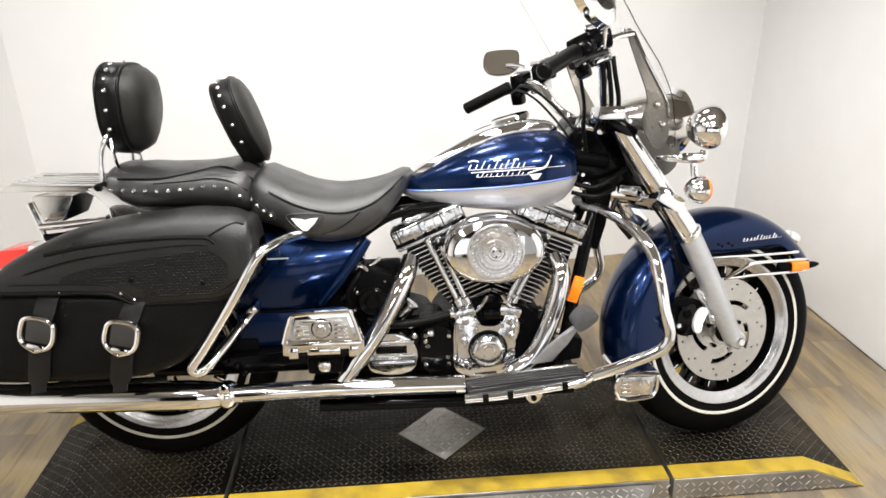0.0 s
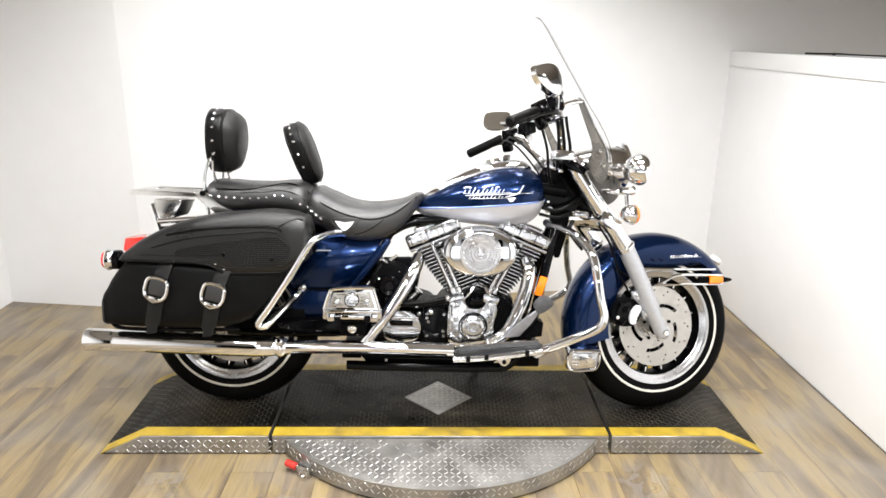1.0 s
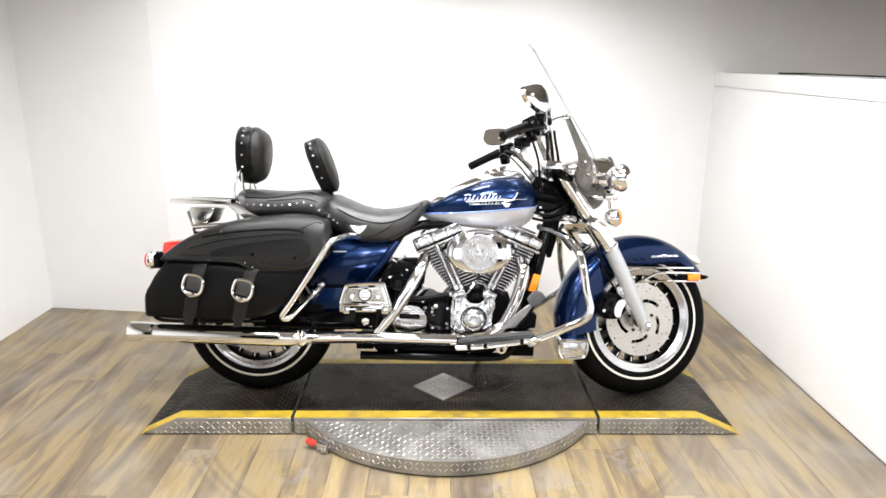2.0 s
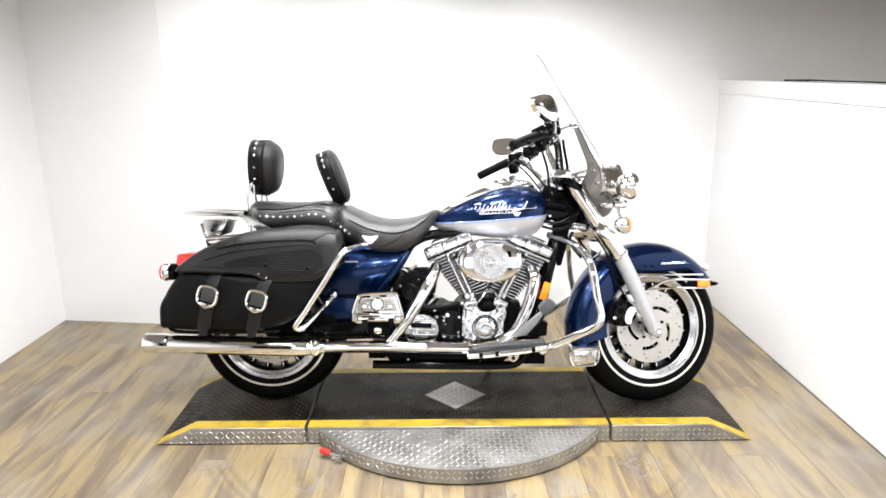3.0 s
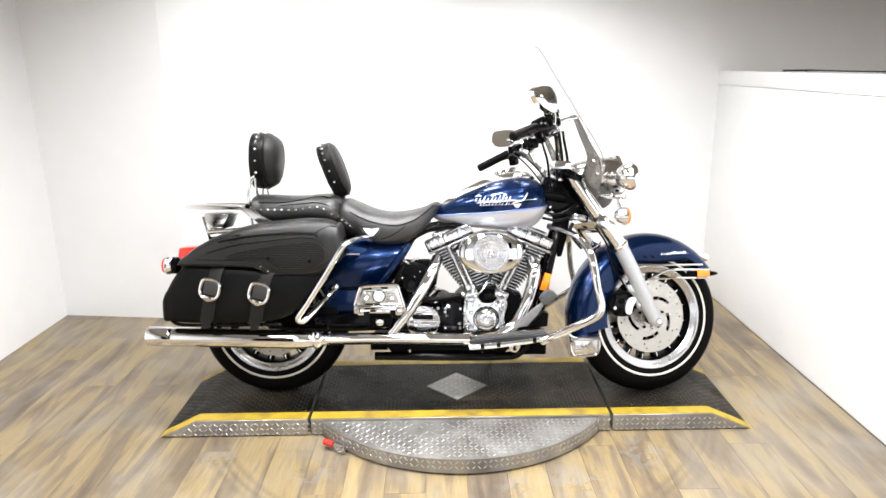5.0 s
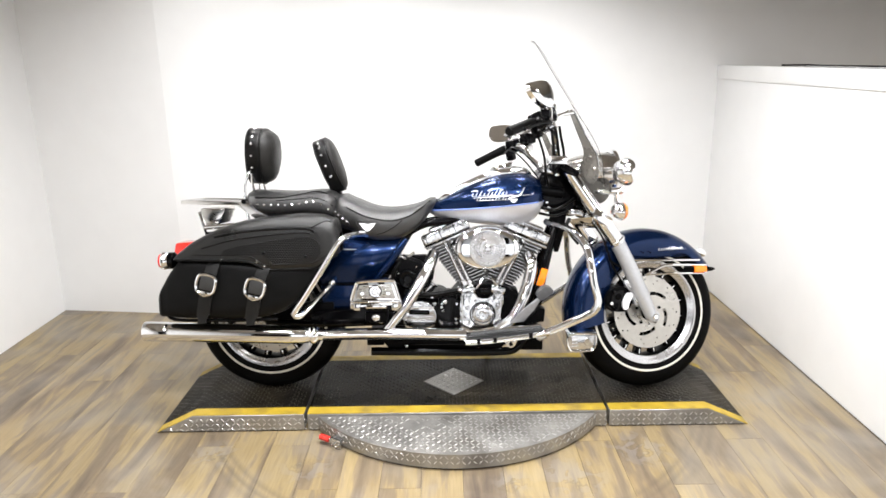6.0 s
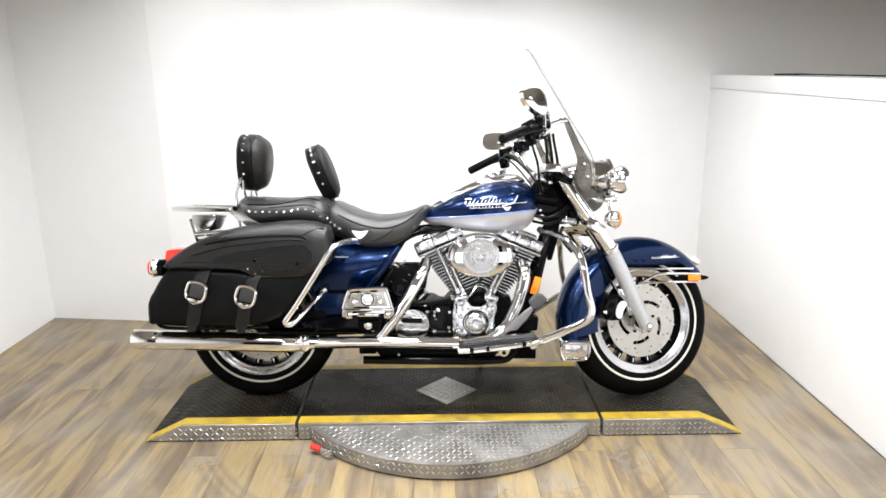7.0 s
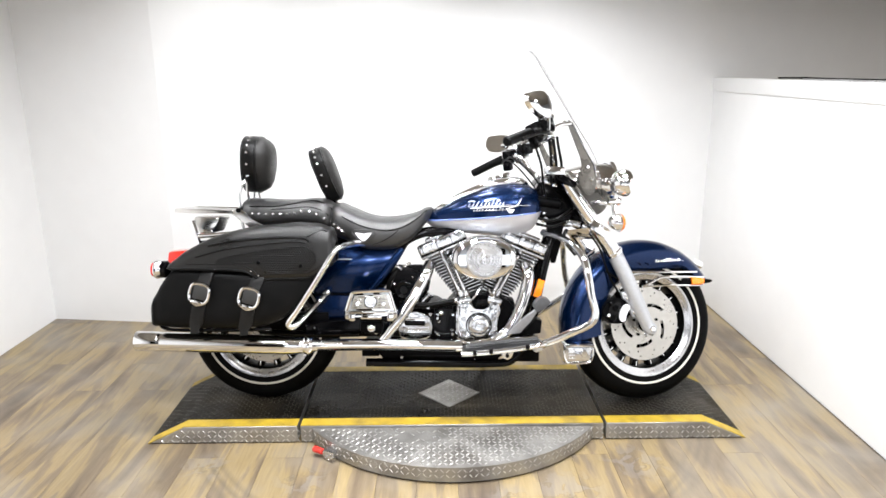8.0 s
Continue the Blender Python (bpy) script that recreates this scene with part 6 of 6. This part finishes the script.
# blue side cover in two pieces
for s in (-1, 1):
    bm = bmesh.new()
    grid = []
    for i in range(19):
        v = i / 18
        z = 0.488 + 0.200 * min(1.0, v * 1.08)
        bend = max(0.0, (v - 0.55) / 0.45)
        y = 0.158 + 0.020 * math.sin(math.pi * min(1.0, v / 0.9)) - 0.050 * bend ** 2.0
        xl, xr = -0.556 + 0.060 * v ** 1.6, -0.326 + 0.132 * v ** 0.95
        grid.append([bm.verts.new((xl + (xr - xl) * j / 20, s * (y - 0.018 * (abs(j - 10) / 10) ** 2.4), z)) for j in range(21)])
    for a, c in zip(grid, grid[1:]):
        for j in range(20):
            bm.faces.new((a[j], a[j + 1], c[j + 1], c[j]))
    bmesh.ops.recalc_face_normals(bm, faces=bm.faces)
    bmesh.ops.solidify(bm, geom=bm.faces[:], thickness=0.004)
    cover = P("side_cover", bm, BLUE, "deep blue painted side cover")
    P("lower_cover", prism([(-0.548, 0.380), (-0.556, 0.482), (-0.330, 0.482), (-0.36, 0.38)], s * 0.118, s * 0.158, 0.008, 3), BLUE, "deep blue lower panel", cover)
    P("rear_strut_cover", tube([(-0.190, s * 0.150, 0.672), (-0.225, s * 0.156, 0.625), (-0.275, s * 0.158, 0.560), (-0.322, s * 0.155, 0.500)], [0.012, 0.017, 0.018, 0.012], 12), BLUE, "", cover)
    P("cover_emblem", box((-0.43, s * 0.169, 0.632), (0.06, 0.003, 0.004), 0.001), SILVER, "", cover)
    P("seam_strip", box((-0.44, s * 0.160, 0.485), (0.215, 0.012, 0.0035), 0.001), BLACK_GLOSS, "", cover)
    P("rubber_knob", rod((-0.53, s * 0.15, 0.455), (-0.53, s * 0.175, 0.455), 0.012, 10), BLACK_SATIN, "", cover)
# black boxes added to fill the opening between saddlebag and muffler
for s in (-1, 1):
    P("strut_box", prism([(-0.76, 0.335), (-0.74, 0.400), (-0.50, 0.410), (-0.50, 0.320)], s * 0.11, s * 0.165, 0.01), BLACK_SATIN, "", frame_part)
P("lower_shelf", prism([(-0.60, 0.315), (-0.59, 0.375), (-0.34, 0.385), (-0.22, 0.37), (-0.22, 0.32)], -0.19, 0.19, 0.012), BLACK_GLOSS, "", frame_part)
for x, z in ((-0.585, 0.36), (-0.555, 0.345), (-0.535, 0.325), (-0.30, 0.33)):
    P("shelf_bolt", ball((x, -0.195, z), 0.010), BLACK_GLOSS if x < -0.5 else CHROME, "", frame_part)

# passenger footboards, folded up, and rider footboards
for s in (-1, 1):
    fb = P("passenger_footboard", prism([(-0.414, 0.404), (-0.412, 0.436), (-0.392, 0.500), (-0.372, 0.520), (-0.245, 0.526), (-0.228, 0.512), (-0.206, 0.440), (-0.205, 0.410), (-0.222, 0.400), (-0.235, 0.425), (-0.385, 0.418), (-0.390, 0.400)], s * 0.255, s * 0.285, 0.006), CHROME, "chrome folded passenger footboard")
    P("rim", tube([(x, s * 0.288, z) for x, z in ((-0.408, 0.440), (-0.390, 0.495), (-0.370, 0.514), (-0.248, 0.519), (-0.232, 0.508), (-0.212, 0.440))], 0.006, 8, 3), CHROME, "", fb)
    P("cross_rib", box((-0.310, s * 0.289, 0.434), (0.20, 0.010, 0.010), 0.003), CHROME, "", fb)
    P("plate", prism([(-0.390, 0.446), (-0.375, 0.500), (-0.245, 0.505), (-0.228, 0.446)], s * 0.2845, s * 0.2865, 0.0008), STEEL, "", fb)
    for z, l in ((0.452, 0.040), (0.463, 0.038), (0.474, 0.036), (0.485, 0.034), (0.496, 0.110)):
        for x in ((-0.360, -0.262) if z < 0.49 else (-0.310,)):
            P("tread_bar", box((x, s * 0.290, z), (l, 0.008, 0.005), 0.002), CHROME, "", fb)
    for x in (-0.362, -0.258):
        P("tread_stud", rod((x, s * 0.286, 0.468), (x, s * 0.297, 0.468), 0.009, 12), CHROME, "", fb)
    for x in (-0.385, -0.232):
        P("hinge_block", box((x, s * 0.276, 0.412), (0.026, 0.030, 0.030), 0.005), CHROME, "", fb)
    P("hinge_bar", box((-0.308, s * 0.282, 0.413), (0.085, 0.016, 0.016), 0.004), CHROME, "", fb)
    P("boss_backing", rod((-0.310, s * 0.284, 0.476), (-0.310, s * 0.2885, 0.476), 0.027, 24), BLACK_SATIN, "", fb)
    P("boss", join(rod((-0.310, s * 0.286, 0.476), (-0.310, s * 0.294, 0.476), 0.024, 24), rod((-0.310, s * 0.293, 0.476), (-0.310, s * 0.299, 0.476), 0.012, 20)), CHROME_CAST, "round boss", fb)
    P("hinge", join(box((-0.30, s * 0.270, 0.405), (0.105, 0.028, 0.020), 0.005), rod((-0.375, s * 0.275, 0.408), (-0.225, s * 0.275, 0.408), 0.008, 10)), BLACK_GLOSS, "", fb)
    P("pivot", ball((-0.312, s * 0.262, 0.365), 0.020, 8), CHROME_WORN, "", fb)
    P("mount_arm", box((-0.312, s * 0.22, 0.365), (0.09, 0.09, 0.05), 0.012), BLACK_SATIN, "", fb)
    rb = P("rider_footboard", prism([(0.060, 0.270), (0.060, 0.284), (0.20, 0.300), (0.365, 0.314), (0.382, 0.304), (0.372, 0.294), (0.20, 0.280)], s * 0.225, s * 0.285, 0.004), FOOT_RUBBER, "grey-black rubber-topped rider footboard")
    P("edge_rail", tube([(0.052, s * 0.286, 0.262), (0.15, s * 0.288, 0.268), (0.28, s * 0.288, 0.284), (0.375, s * 0.283, 0.298), (0.388, s * 0.26, 0.30)], 0.0115, 10), CHROME, "chrome edge rail", rb)
    for k in range(4):
        P("tread_rib", tube([(0.072, s * (0.234 + 0.013 * k), 0.287), (0.20, s * (0.234 + 0.013 * k), 0.302), (0.362, s * (0.234 + 0.013 * k), 0.316)], 0.0028, 6, 2), FOOT_RUBBER, "", rb)
    P("inner_rail", tube([(0.060, s * 0.222, 0.288), (0.20, s * 0.222, 0.303), (0.365, s * 0.222, 0.317)], 0.005, 8, 3), CHROME, "", rb)
    for bx, bz in ((0.105, 0.268), (0.17, 0.274), (0.315, 0.292)):
        P("rail_clip", box((bx, s * 0.297, bz), (0.016, 0.010, 0.020), 0.003), BLACK_GLOSS, "", rb)
    P("hanger", prism(smooth2([(0.215, 0.275), (0.218, 0.248), (0.236, 0.236), (0.254, 0.248), (0.258, 0.278)]), s * 0.268, s * 0.278, 0.002), CHROME, "", rb)
    P("hanger_bolt", rod((0.236, s * 0.276, 0.252), (0.236, s * 0.284, 0.252), 0.008, 10), BLACK_GLOSS, "", rb)
pedal = P("brake_pedal", prism([(0.236, 0.328), (0.270, 0.366), (0.312, 0.403), (0.350, 0.434), (0.360, 0.420), (0.333, 0.382), (0.294, 0.335)], -0.236, -0.222, 0.005), PEDAL_GREY, "satin grey brake pedal with rubber pad")
P("pedal_pad", prism(smooth2([(0.345, 0.455), (0.374, 0.484), (0.405, 0.474), (0.404, 0.456), (0.366, 0.428), (0.348, 0.436)]), -0.262, -0.205, 0.008), PAD_RUBBER, "grey rubber pedal pad", pedal)
P("cover_box", prism([(0.30, 0.315), (0.36, 0.385), (0.385, 0.380), (0.380, 0.325)], -0.20, -0.13, 0.006), BLACK_SATIN, "", pedal)

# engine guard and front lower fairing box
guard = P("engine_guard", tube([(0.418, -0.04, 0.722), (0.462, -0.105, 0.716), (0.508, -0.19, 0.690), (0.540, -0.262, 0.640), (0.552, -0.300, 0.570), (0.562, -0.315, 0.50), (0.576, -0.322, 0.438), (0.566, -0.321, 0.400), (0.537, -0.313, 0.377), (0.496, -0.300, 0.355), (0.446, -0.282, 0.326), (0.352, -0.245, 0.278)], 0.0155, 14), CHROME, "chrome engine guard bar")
P("guard_half", tube([(0.418, 0.04, 0.722), (0.462, 0.105, 0.716), (0.508, 0.19, 0.690), (0.540, 0.262, 0.640), (0.552, 0.300, 0.570), (0.562, 0.315, 0.50), (0.576, 0.322, 0.438), (0.566, 0.321, 0.400), (0.537, 0.313, 0.377), (0.496, 0.300, 0.355), (0.446, 0.282, 0.326), (0.352, 0.245, 0.278)], 0.0155, 14), CHROME, "", guard)
for s in (-1, 1):
    P("guard_foot", rod((0.346, s * 0.243, 0.275), (0.378, s * 0.256, 0.291), 0.021, 14), ALU, "", guard)
sp = P("lower_box", prism([(0.478, 0.200), (0.474, 0.276), (0.482, 0.284), (0.590, 0.286), (0.598, 0.279), (0.599, 0.238), (0.592, 0.214), (0.572, 0.199)], -0.215, -0.075, 0.008), CHROME_CAST, "chrome box below the front fender")
P("box_panel", box((0.536, -0.217, 0.243), (0.088, 0.006, 0.056), 0.006), CHROME_CAST, "", sp)
P("box_frame", tube([(x, -0.219, z) for x, z in ((0.486, 0.208), (0.484, 0.274), (0.586, 0.277), (0.591, 0.270), (0.591, 0.240), (0.585, 0.220), (0.568, 0.208))], 0.005, 8, 3, True), CHROME, "", sp)
P("box_boss", lathe([(0.0, -0.010), (0.012, -0.010), (0.016, 0.0)], (0.556, -0.219, 0.246), (0, 1, 0), 16), CHROME, "", sp)
for z in (0.226, 0.238, 0.250, 0.262):
    P("box_rib", box((0.505, -0.2205, z), (0.026, 0.005, 0.005), 0.001), CHROME, "", sp)

# ---- floor planks ----
PW, PL = 0.152, 1.22
plank_mesh = {}
rng = random.Random(5)


def plank(x0, y0, y1, w):
    key = (round(y1 - y0, 3), round(w, 3))
    if key not in plank_mesh:
        bm = bmesh.new()
        l, e = y1 - y0, 0.0007
        low = [bm.verts.new(p) for p in ((e / 2, e / 2, -0.0095), (w - e / 2, e / 2, -0.0095), (w - e / 2, l - e / 2, -0.0095), (e / 2, l - e / 2, -0.0095))]
        mid = [bm.verts.new((v.co.x, v.co.y, -0.0008)) for v in low]
        top = [bm.verts.new((x, y, 0.0)) for x, y in ((e, e), (w - e, e), (w - e, l - e), (e, l - e))]
        bm.faces.new(top)
        for a, b in ((low, mid), (mid, top)):
            for i in range(4):
                bm.faces.new((a[i], a[(i + 1) % 4], b[(i + 1) % 4], b[i]))
        plank_mesh[key] = finish(bm, "plank", PLANK, 12)
    ob = new("plank", plank_mesh[key])
    ob.location = (x0, y0, 0)
    ob.parent = ft
    return ob


x = LEFT
while x < RIGHT - 0.02:
    w = min(PW, RIGHT - x)
    y = -3.3 - rng.choice((0.0, 0.31, 0.61, 0.92))
    while y < BACK - 0.01:
        plank(x, max(y, -3.6), min(y + PL, BACK + 0.05), w)
        y += PL
    x += PW
